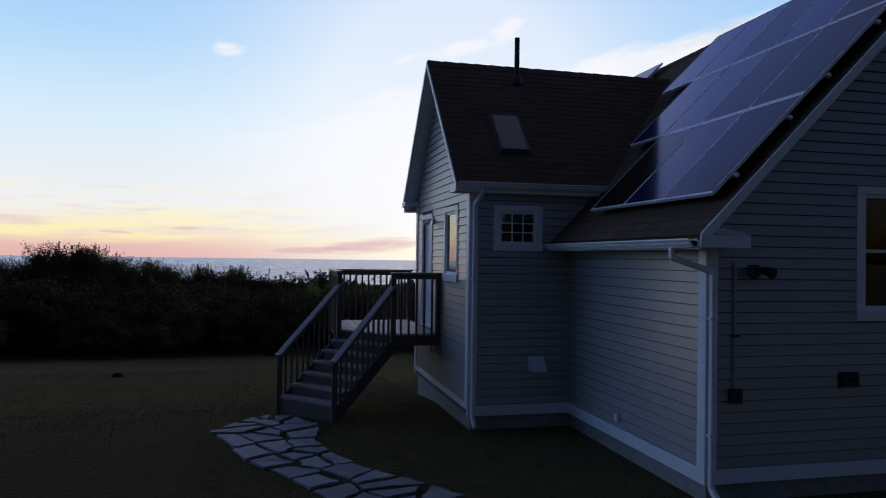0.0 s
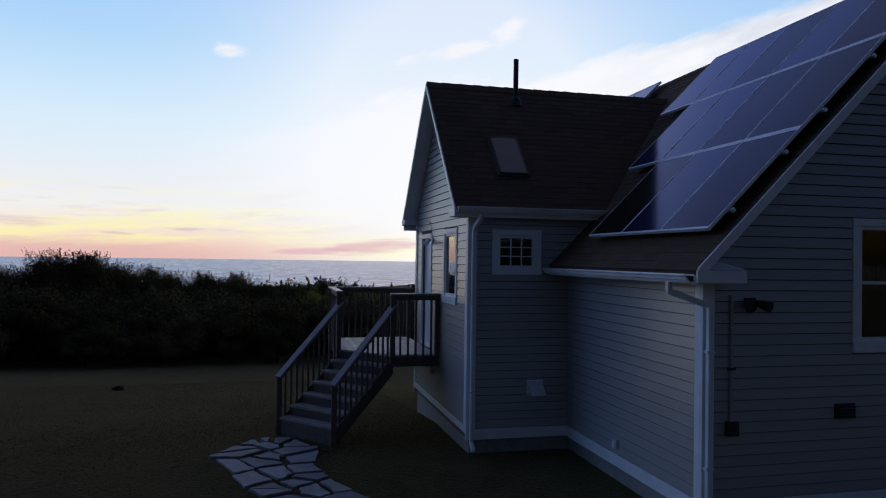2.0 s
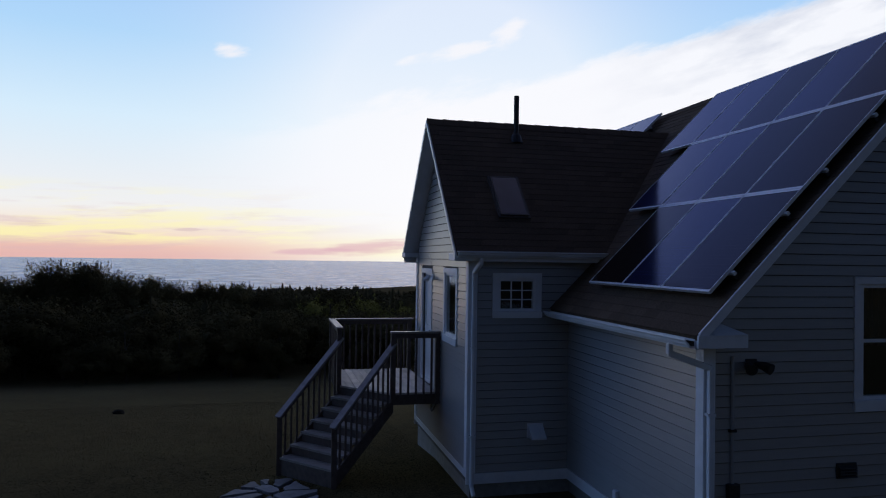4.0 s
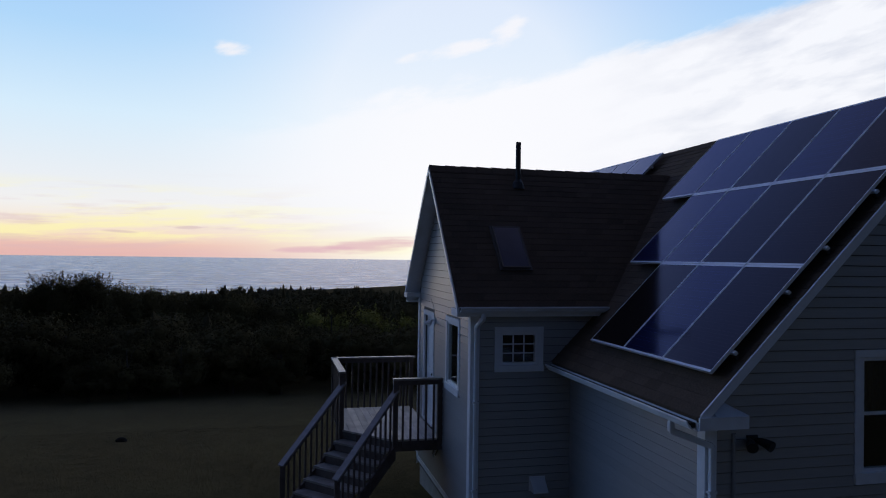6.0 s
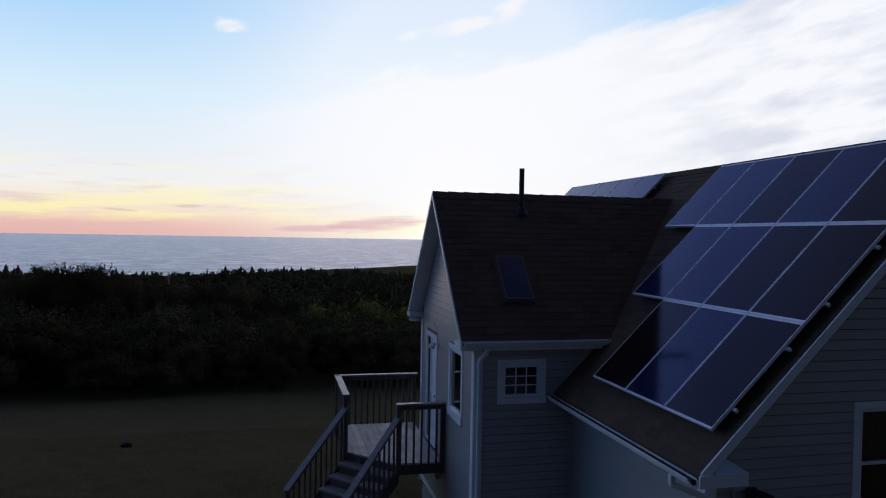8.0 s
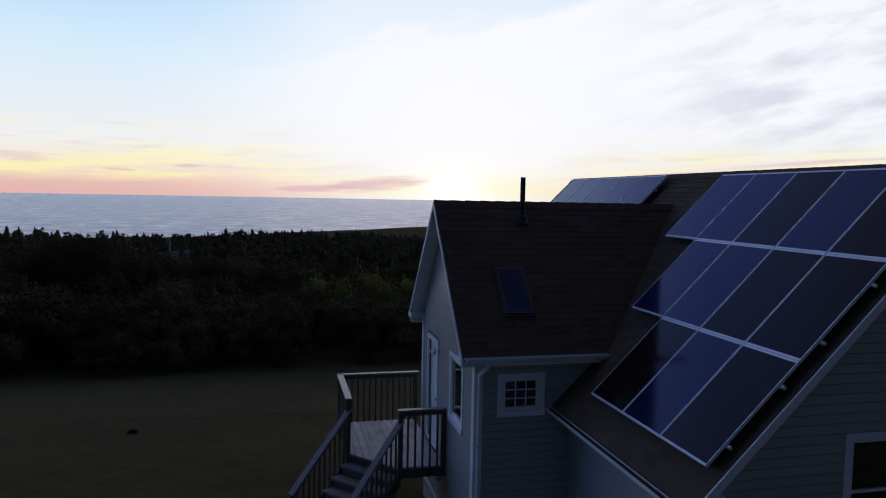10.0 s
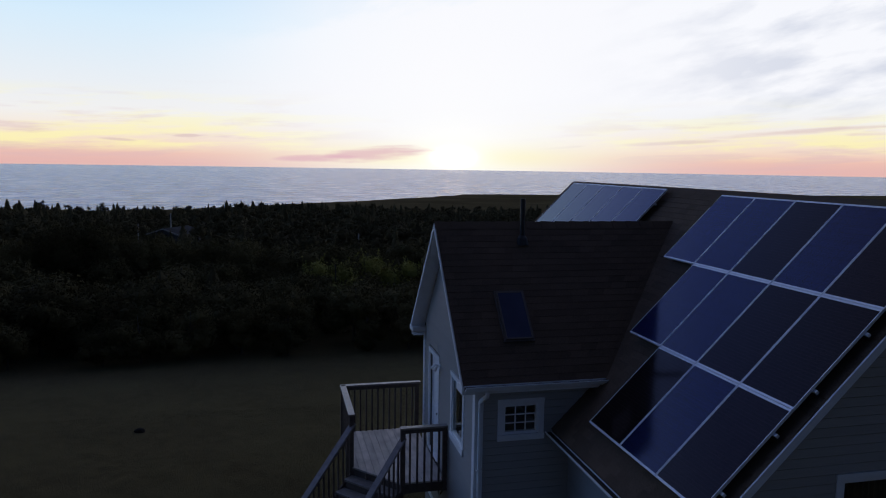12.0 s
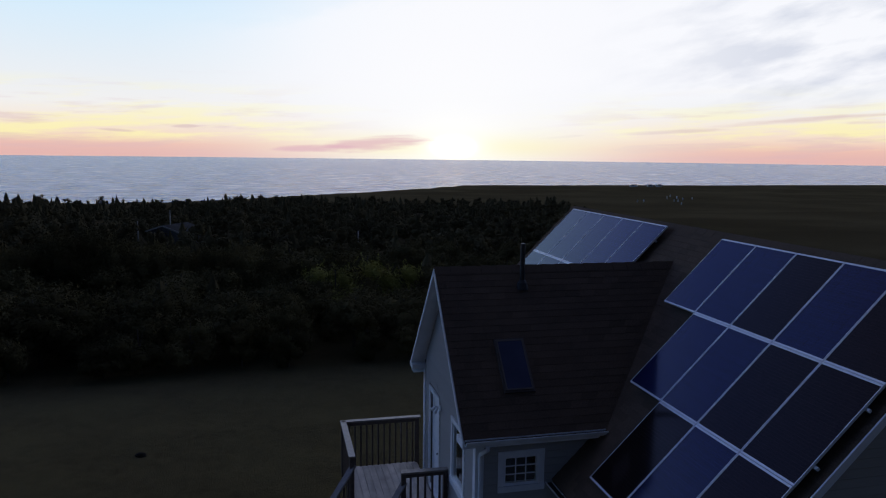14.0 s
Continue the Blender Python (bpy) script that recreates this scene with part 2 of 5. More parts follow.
def sea_material():
    m = bpy.data.materials.new("sea")
    m.use_nodes = True
    t = m.node_tree
    p = t.nodes["Principled BSDF"]
    p.inputs["Base Color"].default_value = (0.16, 0.19, 0.27, 1)
    p.inputs["Roughness"].default_value, p.inputs["IOR"].default_value = 0.23, 1.36
    where = t.nodes.new("ShaderNodeTexCoord").outputs["Object"]
    heights = []
    for sx, sy, weight in ((0.020, 0.032, 2.0), (0.07, 0.12, 0.8)):
        mp = t.nodes.new("ShaderNodeMapping")
        t.links.new(where, mp.inputs[0])
        mp.inputs["Scale"].default_value = (sx, sy, 1)
        mp.inputs["Rotation"].default_value = (0, 0, 0.25)
        n = t.nodes.new("ShaderNodeTexNoise")
        t.links.new(mp.outputs[0], n.inputs["Vector"])
        n.inputs["Scale"].default_value, n.inputs["Detail"].default_value, n.inputs["Roughness"].default_value = 1.0, 6.0, 0.6
        heights.append(mth(t, "MULTIPLY", n.outputs[0], weight))
    mp = t.nodes.new("ShaderNodeMapping")
    t.links.new(where, mp.inputs[0])
    mp.inputs["Scale"].default_value, mp.inputs["Rotation"].default_value = (0.030, 0.042, 1), (0, 0, 0.24)
    n = t.nodes.new("ShaderNodeTexNoise")
    t.links.new(mp.outputs[0], n.inputs["Vector"])
    n.inputs["Scale"].default_value, n.inputs["Detail"].default_value, n.inputs["Roughness"].default_value = 1.0, 7.0, 0.68
    # bright and dark wave faces are put into the water's base colour
    t.links.new(ramp(t, n.outputs[0], [(0.34, (0.015, 0.05, 0.15)), (0.46, (0.14, 0.25, 0.51)), (0.54, (0.31, 0.43, 0.70)), (0.66, (0.76, 0.85, 1.0))]), p.inputs["Base Color"])
    b = t.nodes.new("ShaderNodeBump")
    t.links.new(mth(t, "ADD", *heights), b.inputs["Height"])
    b.inputs["Strength"].default_value, b.inputs["Distance"].default_value = 1.0, 3.0
    t.links.new(b.outputs[0], p.inputs["Normal"])
    return m


def shingle_material():
    m = material("asphalt_shingles", (0.104, 0.075, 0.055), 0.92, grain=(60.0, 0.3), stain=(0.7, 0.6, (0.148, 0.101, 0.071)), bump=(90.0, 0.5, 0.004), spec=0.08)
    t = m.node_tree
    p = t.nodes["Principled BSDF"]
    old = p.inputs["Base Color"].links[0].from_socket
    rnd = t.nodes.new("ShaderNodeNewGeometry").outputs["Random Per Island"]
    t.links.new(blend(t, 1.0, old, ramp(t, rnd, [(0.0, 0.88), (1.0, 1.14)]), "MULTIPLY"), p.inputs["Base Color"])
    return m


SIDING = material("siding_paint", (0.325, 0.324, 0.322), 0.31, grain=((3.0, 3.0, 40.0), 0.06), stain=(0.8, 0.25, (0.268, 0.263, 0.253)), bump=((6.0, 6.0, 60.0), 0.25, 0.003), vary=0.05, spec=0.85)
TRIM = material("white_trim_paint", (0.80, 0.81, 0.83), 0.36, grain=(8.0, 0.04), stain=(2.5, 0.25, (0.6, 0.6, 0.58)), bump=(30.0, 0.15, 0.002))
GUTTER = material("white_aluminium", (0.80, 0.81, 0.83), 0.32, grain=(6.0, 0.05), stain=(3.0, 0.3, (0.5, 0.5, 0.48)))
SHINGLE = shingle_material()
CHROME = material("bright_metal_pipe", (0.85, 0.84, 0.82), 0.22, 1.0, grain=(20.0, 0.05))
# dark fill standing in for the shade inside the gutter troughs
TROUGH_SHADE = material("leaf_litter", (0.035, 0.027, 0.02), 0.95, grain=(30.0, 0.4), bump=(50.0, 0.6, 0.006))
METAL_DARK = material("dark_metal", (0.032, 0.029, 0.028), 0.6, 0.2, grain=(20.0, 0.2))
CONCRETE = material("foundation_concrete", (0.28, 0.27, 0.25), 0.9, grain=(14.0, 0.15), stain=(2.0, 0.5, (0.18, 0.17, 0.15)), bump=(40.0, 0.4, 0.006))
DECKWOOD = material("weathered_deck_wood", (0.46, 0.41, 0.37), 0.5, grain=((9.0, 1.2, 9.0), 0.25), stain=(2.2, 0.55, (0.21, 0.175, 0.15)), bump=((40.0, 3.0, 40.0), 0.4, 0.003), vary=0.16)
RAILWOOD = material("stained_rail_wood", (0.105, 0.075, 0.062), 0.7, grain=(11.0, 0.25), stain=(4.0, 0.4, (0.15, 0.12, 0.10)), bump=(45.0, 0.3, 0.003), vary=0.15)
RAILCAP = material("weathered_rail_cap", (0.19, 0.165, 0.155), 0.38, grain=(11.0, 0.25), stain=(5.0, 0.5, (0.21, 0.185, 0.17)), bump=(45.0, 0.3, 0.003), vary=0.12, spec=0.7)
STEPWOOD = material("grey_step_wood", (0.30, 0.27, 0.25), 0.75, grain=((4.0, 12.0, 12.0), 0.2), stain=(3.0, 0.4, (0.14, 0.12, 0.105)), bump=(40.0, 0.35, 0.003), vary=0.12)
FLAG = material("flagstone", (0.195, 0.20, 0.215), 0.75, grain=(9.0, 0.2), stain=(1.6, 0.65, (0.13, 0.12, 0.105)), bump=(14.0, 0.6, 0.012), vary=0.32)
LAWN = material("lawn_grass", (0.029, 0.0238, 0.0105), 0.95, grain=(2.2, 0.5), stain=(0.35, 0.8, (0.050, 0.0435, 0.018)), bump=(25.0, 0.9, 0.04), spec=0.0)


def add_pasture():
    """From the mown lawn out to the pasture, colour darkens and sheen drops with distance."""
    t = LAWN.node_tree
    p = t.nodes["Principled BSDF"]
    old = p.inputs["Base Color"].links[0].from_socket
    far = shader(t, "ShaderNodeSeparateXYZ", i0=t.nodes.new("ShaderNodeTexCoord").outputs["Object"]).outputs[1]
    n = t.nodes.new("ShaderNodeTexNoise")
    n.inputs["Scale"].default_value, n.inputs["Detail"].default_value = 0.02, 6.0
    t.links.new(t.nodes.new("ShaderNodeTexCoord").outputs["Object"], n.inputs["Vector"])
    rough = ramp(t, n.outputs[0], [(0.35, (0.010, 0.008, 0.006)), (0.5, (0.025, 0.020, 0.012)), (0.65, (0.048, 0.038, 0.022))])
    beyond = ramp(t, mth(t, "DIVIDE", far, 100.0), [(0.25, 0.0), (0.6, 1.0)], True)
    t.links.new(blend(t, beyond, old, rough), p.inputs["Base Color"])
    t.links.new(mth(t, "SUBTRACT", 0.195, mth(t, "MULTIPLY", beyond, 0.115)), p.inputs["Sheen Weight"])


add_pasture()
LAWN.node_tree.nodes["Principled BSDF"].inputs["Sheen Tint"].default_value = (0.98, 0.76, 0.41, 1)
BLADE = material("grass_blades", (0.034, 0.029, 0.013), 0.9, grain=(2.2, 0.3), spec=0.05)
LEAF = material("broad_leaves", (0.100, 0.083, 0.037), 0.95, grain=(1.2, 0.2), stain=(0.5, 0.4, (0.140, 0.108, 0.045)), vary=0.3, spec=0.03)
ROCK = material("dark_rock", (0.026, 0.023, 0.019), 0.95, grain=(9.0, 0.3), bump=(20.0, 0.6, 0.01), spec=0.05)
# yellow-green leaves, with the evening glow on them added to the colour
LIT_LEAF = material("lit_yellow_green_leaves", (0.29, 0.27, 0.07), 0.9, grain=(1.2, 0.35), stain=(0.6, 0.4, (0.10, 0.085, 0.03)), spec=0.05)
NEEDLE = material("spruce_needles", (0.080, 0.066, 0.034), 0.95, grain=(0.12, 0.45), stain=(0.035, 0.7, (0.07, 0.055, 0.024)), vary=0.3, spec=0.03)
BARK = material("bark", (0.085, 0.07, 0.055), 0.9, grain=(12.0, 0.3), bump=(20.0, 0.6, 0.01))
SILVER = material("anodised_frame", (0.72, 0.73, 0.76), 0.4, 0.25, grain=(12.0, 0.05))
BACK = material("panel_back_sheet", (0.05, 0.05, 0.055), 0.7)
INSIDE = material("dim_room_paint", (0.12, 0.11, 0.10), 0.9, grain=(3.0, 0.1))
CURTAIN = material("brown_curtain", (0.075, 0.055, 0.048), 0.9, grain=(40.0, 0.2), bump=(120.0, 0.3, 0.001))
GLASS, SEA = glass_material(), sea_material()
CELLS = cell_material("blue_solar_cells", (0.006, 0.009, 0.042), (0.012, 0.017, 0.078), (0.06, 0.08, 0.17), 0.36, (0.83, 0.84, 1.0))
CELLS_DARK = cell_material("black_solar_cells", (0.008, 0.006, 0.007), (0.017, 0.011, 0.011), (0.080, 0.056, 0.055), 0.19, (1.0, 0.86, 0.78))


# ---- mesh helpers ----
def thing(name, at, label, category, group="", kind=""):
    ob = new(name)
    ob.location = at
    ob.empty_display_size = 0.2
    return tagged(ob, label, category, group, kind)


def part(name, bm, mat, parent=None, label=""):
    """Links a bmesh, made in world places, as one mesh object under its thing or part."""
    me = bpy.data.meshes.new(name)
    bmesh.ops.recalc_face_normals(bm, faces=bm.faces)
    if parent:
        base = parent.location if parent.parent is None else parent.location + parent.parent.location
        bmesh.ops.translate(bm, verts=bm.verts, vec=-Vector(base))
    bm.to_mesh(me)
    bm.free()
    me.materials.append(mat)
    ob = new(name, me)
    ob.parent = parent
    return tagged(ob, label)


def solid(bm, low, high):
    """A prism between two loops of equally many points."""
    a = [bm.verts.new(p) for p in low]
    b = [bm.verts.new(p) for p in high]
    n = len(a)
    bm.faces.new(a[::-1])
    bm.faces.new(b)
    for i in range(n):
        bm.faces.new((a[i], a[(i + 1) % n], b[(i + 1) % n], b[i]))
    return a + b


def box(x0, x1, y0, y1, z0, z1, soft=0.0, bm=None):
    bm = bm or bmesh.new()
    vs = solid(bm, [(x0, y0, z0), (x1, y0, z0), (x1, y1, z0), (x0, y1, z0)], [(x0, y0, z1), (x1, y0, z1), (x1, y1, z1), (x0, y1, z1)])
    if soft:
        es = {e for v in vs for e in v.link_edges}
        bmesh.ops.bevel(bm, geom=list(es), offset=soft, segments=2, profile=0.6, affect="EDGES")
    return bm


def beam(p, q, wide, tall, up=(0, 0, 1), soft=0.0, bm=None, plumb=False):
    """A board from p to q; wide across, tall along up. plumb: ends cut vertical."""
    bm = bm or bmesh.new()
    p, q = Vector(p), Vector(q)
    d = (q - p).normalized()
    side = d.cross(Vector(up)).normalized() * wide / 2
    top = Vector((0, 0, tall / 2)) if plumb else side.cross(d).normalized() * tall / 2
    ring = [-side - top, side - top, side + top, -side + top]
    vs = solid(bm, [p + r for r in ring], [q + r for r in ring])
    if soft:
        es = {e for v in vs for e in v.link_edges}
        bmesh.ops.bevel(bm, geom=list(es), offset=soft, segments=2, profile=0.6, affect="EDGES")
    return bm


def tube(points, r, n=10, bm=None, r_end=None):
    """A round pipe along points."""
    bm = bm or bmesh.new()
    pts = [Vector(p) for p in points]
    rings = []
    for i, p in enumerate(pts):
        d = (pts[min(i + 1, len(pts) - 1)] - pts[max(i - 1, 0)]).normalized()
        a = d.orthogonal().normalized() if abs(d.z) < 0.9 else Vector((1, 0, 0)).cross(d).normalized()
        b = d.cross(a)
        k = r if r_end is None else r + (r_end - r) * i / (len(pts) - 1)
        rings.append([bm.verts.new(p + (a * math.cos(2 * math.pi * j / n) + b * math.sin(2 * math.pi * j / n)) * k) for j in range(n)])
    for s, e in zip(rings, rings[1:]):
        for j in range(n):
            bm.faces.new((s[j], s[(j + 1) % n], e[(j + 1) % n], e[j]))
    bm.faces.new(rings[0][::-1])
    bm.faces.new(rings[-1])
    return bm


# ---- ground, sea, distance ----
SEA_LEVEL = -20.0


def ground_z(x, y):
    z = 0.22
    if y > 2.0:
        z -= 0.0955 * (min(y, 40.0) - 2.0)
    if y > 40.0:
        z -= 0.050 * (min(y, 300.0) - 40.0)
    if y > 300.0:
        z -= 0.006 * (y - 300.0)
    edge = shore_y(x)
    if y > edge - 25:
        z -= 0.12 * (y - edge + 25)
    if y > 14 or x < -14:
        z += 0.25 * noise.noise((x * 0.05, y * 0.05, 0.0)) * min(1.0, max(y - 14, -x - 14) / 12)
    return z


def shore_y(x):
    wavy = 14 * noise.noise((x * 0.012, 3.0, 0.0)) + 6 * noise.noise((x * 0.05, 7.0, 0.0))
    if x < -60:
        return 405 + 0.1 * (x + 60) + wavy
    if x < 60:
        return 405 + 0.925 * (x + 60) + wavy
    if x < 160:
        return 516 + 1.35 * (x - 60) + wavy
    return 651 + 0.08 * (x - 160) + wavy * 0.5


def build_ground():
    bm = bmesh.new()
    xs = [-1500, -900, -600, -420, -300, -220, -160, -120] + list(range(-90, 91, 5)) + [110, 135, 165, 200, 250, 300, 360, 430, 520, 640, 800, 1100, 1600]
    ys = [-1500, -700, -300, -120, -60, -40, -25] + [v * 2.5 for v in range(-6, 25)] + list(range(70, 331, 15)) + list(range(340, 801, 10))
    grid = [[bm.verts.new((x, y, ground_z(x, y))) for x in xs] for y in ys]
    for r0, r1 in zip(grid, grid[1:]):
        for i in range(len(xs) - 1):
            f = bm.faces.new((r0[i], r0[i + 1], r1[i + 1], r1[i]))
            f.smooth = True
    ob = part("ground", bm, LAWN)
    tagged(ob, "mown grass sloping down to woods and the shore", "lawn", kind="structure")
    bm = bmesh.new()
    n = 96
    ring = [bm.verts.new((4880 * math.cos(2 * math.pi * i / n), 4880 * math.sin(2 * math.pi * i / n), SEA_LEVEL)) for i in range(n)]
    bm.faces.new(ring)
    tagged(part("water", bm, SEA), "calm grey-blue sea reaching to the horizon", "sea", kind="structure")


build_ground()


# ---- the house ----
MAIN_C = 3.585           # main roof: z = x + MAIN_C on the west slope
RIDGE_X, FRONT, BACK_Y = 3.70, -3.78, 8.45
RAKE_Y = -4.15           # front edge of the main roof
EAVE_X = -0.34
WING_X, WING_RAKE = -1.70, -1.98
WING_Y1, WING_RIDGE, WING_TOP = 4.18, 2.10, 6.62
WING_EAVE_Y, WING_EAVE_Z = -0.20, 4.14
WING_M = (WING_TOP - WING_EAVE_Z) / (WING_RIDGE - WING_EAVE_Y)
SILL, SKIRT = 0.45, 0.62

house = thing("house", (0, 0, 0.2), "grey clapboard house with white trim and dark steep shingle roofs", "house")


def main_z(x):
    return MAIN_C + (x if x < RIDGE_X else 2 * RIDGE_X - x)


def wing_z(y):
    return WING_TOP - WING_M * abs(y - WING_RIDGE)


class Wall:
    """A wall's frame of reference: u along it, n out of it."""

    def __init__(self, origin, u, n, thick=0.16):
        self.o, self.u, self.n, self.t = Vector(origin), Vector(u), Vector(n), thick

    def at(self, u, z, out=0.0):
        p = self.o + self.u * u + self.n * out
        return Vector((p.x, p.y, z))

    def slab(self, outline, back, front, bm=None):
        bm = bm or bmesh.new()
        solid(bm, [self.at(u, z, back) for u, z in outline], [self.at(u, z, front) for u, z in outline])
        return bm

    def bar(self, u0, u1, z0, z1, back, front, soft=0.0, bm=None):
        bm = bm or bmesh.new()
        vs = solid(bm, [self.at(u, z, back) for u, z in ((u0, z0), (u1, z0), (u1, z1), (u0, z1))],
                   [self.at(u, z, front) for u, z in ((u0, z0), (u1, z0), (u1, z1), (u0, z1))])
        if soft:
            es = {e for v in vs for e in v.link_edges}
            bmesh.ops.bevel(bm, geom=list(es), offset=soft, segments=2, profile=0.6, affect="EDGES")
        return bm


def wall_core(name, wall, u0, u1, z0, z1, holes, peak=None, label="", under=None):
    """The wall itself, one skin with openings through it; peak=(u, z) adds a gable on top."""
    bm = bmesh.new()
    us = sorted({u0, u1, *[h[i] for h in holes for i in (0, 1)]})
    zs = sorted({z0, z1, *[h[i] for h in holes for i in (2, 3)]})
    made = {}

    def vert(i, k, out):
        key = (i, k, out)
        if key not in made:
            made[key] = bm.verts.new(wall.at(us[i], zs[k], out))
        return made[key]

    def filled(i, k):
        if not (0 <= i < len(us) - 1 and 0 <= k < len(zs) - 1):
            return False
        m, n = (us[i] + us[i + 1]) / 2, (zs[k] + zs[k + 1]) / 2
        return not any(h[0] < m < h[1] and h[2] < n < h[3] for h in holes)

    back = -wall.t
    top = len(zs) - 1
    for i in range(len(us) - 1):
        for k in range(len(zs) - 1):
            if not filled(i, k):
                continue
            for out in (0.0, back):
                bm.faces.new([vert(a, c, out) for a, c in ((i, k), (i + 1, k), (i + 1, k + 1), (i, k + 1))])
            for da, dc, p, q in ((-1, 0, (i, k), (i, k + 1)), (1, 0, (i + 1, k), (i + 1, k + 1)), (0, -1, (i, k), (i + 1, k)), (0, 1, (i, k + 1), (i + 1, k + 1))):
                if filled(i + da, k + dc) or (peak and k + 1 == top and dc == 1):
                    continue
                bm.faces.new((vert(*p, 0.0), vert(*q, 0.0), vert(*q, back), vert(*p, back)))
    if peak:
        tips = {out: bm.verts.new(wall.at(*peak, out)) for out in (0.0, back)}
        for out in (0.0, back):
            bm.faces.new([vert(i, top, out) for i in range(len(us))] + [tips[out]])
        for i in (0, len(us) - 1):
            bm.faces.new((vert(i, top, 0.0), tips[0.0], tips[back], vert(i, top, back)))
    if under:
        for (i, _, _), v in made.items():
            v.co.z = min(v.co.z, under(us[i]))
    return part(name, bm, INSIDE, house, label)


LAP_GAP = 0.011         # gap added under each board; the dark core behind draws the lap shadow


def side_boards(wall, parent, u0, u1, z0, top, step, holes, left=None, right=None):
    """Lapped boards, one object each; left(z), right(z) give the ends under a slope."""
    z = z0
    while z < top - 0.03:
        z2 = min(z + step + 0.012, top)
        l0, l1 = (max(u0, left(z)), max(u0, left(z2))) if left else (u0, u0)
        r0, r1 = (min(u1, right(z)), min(u1, right(z2))) if right else (u1, u1)
        if r0 - l0 < 0.12:
            break
        if r1 <= l1:
            l1 = r1 = (l1 + r1) / 2
        runs = [(l0, l1, r0, r1)]
        for h in holes:
            if min(z2, h[3]) - max(z, h[2]) > 0.5 * step:
                cut = []
                for a0, a1, b0, b1 in runs:
                    if h[0] >= b0 or h[1] <= a0:
                        cut.append((a0, a1, b0, b1))
                        continue
                    if h[0] - a0 > 0.02:
                        cut.append((a0, min(a1, h[0]), h[0], h[0]))
                    if b0 - h[1] > 0.02:
                        cut.append((h[1], h[1], b0, max(b1, h[1])))
                runs = cut
        for a0, a1, b0, b1 in runs:
            bm = bmesh.new()
            zl = z + LAP_GAP
            lo = [wall.at(a0, zl + 0.010, 0.001), wall.at(b0, zl + 0.010, 0.001), wall.at(b0, zl, 0.032), wall.at(a0, zl, 0.032)]
            hi = [wall.at(a1, z2 - 0.012, 0.001), wall.at(b1, z2 - 0.012, 0.001), wall.at(b1, z2 - 0.012, 0.016), wall.at(a1, z2 - 0.012, 0.016)]
            solid(bm, lo, hi)
            part("siding_board", bm, SIDING, parent)
        z += step


WEST_WALL = Wall((0, FRONT, 0), (0, 1, 0), (-1, 0, 0))
FRONT_WALL = Wall((0, FRONT, 0), (1, 0, 0), (0, -1, 0))
WING_FRONT = Wall((WING_X, 0, 0), (1, 0, 0), (0, -1, 0))
WING_GABLE = Wall((WING_X, 0, 0), (0, 1, 0), (-1, 0, 0))
WING_NORTH = Wall((WING_X, WING_Y1, 0), (1, 0, 0), (0, 1, 0))
EAST_WALL = Wall((2 * RIDGE_X, FRONT, 0), (0, 1, 0), (1, 0, 0))
NORTH_WALL = Wall((0, BACK_Y, 0), (1, 0, 0), (0, 1, 0))
NORTH_WEST = Wall((0, WING_Y1, 0), (0, 1, 0), (-1, 0, 0))
SPAN = 2 * RIDGE_X

# openings in each wall's own u and z
FRONT_HOLE = (2.08, 2.93, 2.40, 3.78)
SMALL_HOLE = (0.46, 1.10, 3.18, 3.71)
SIDE_HOLE = (0.80, 1.58, 2.66, 3.76)
DOOR_HOLE = (2.76, 3.58, 1.58, 3.72)


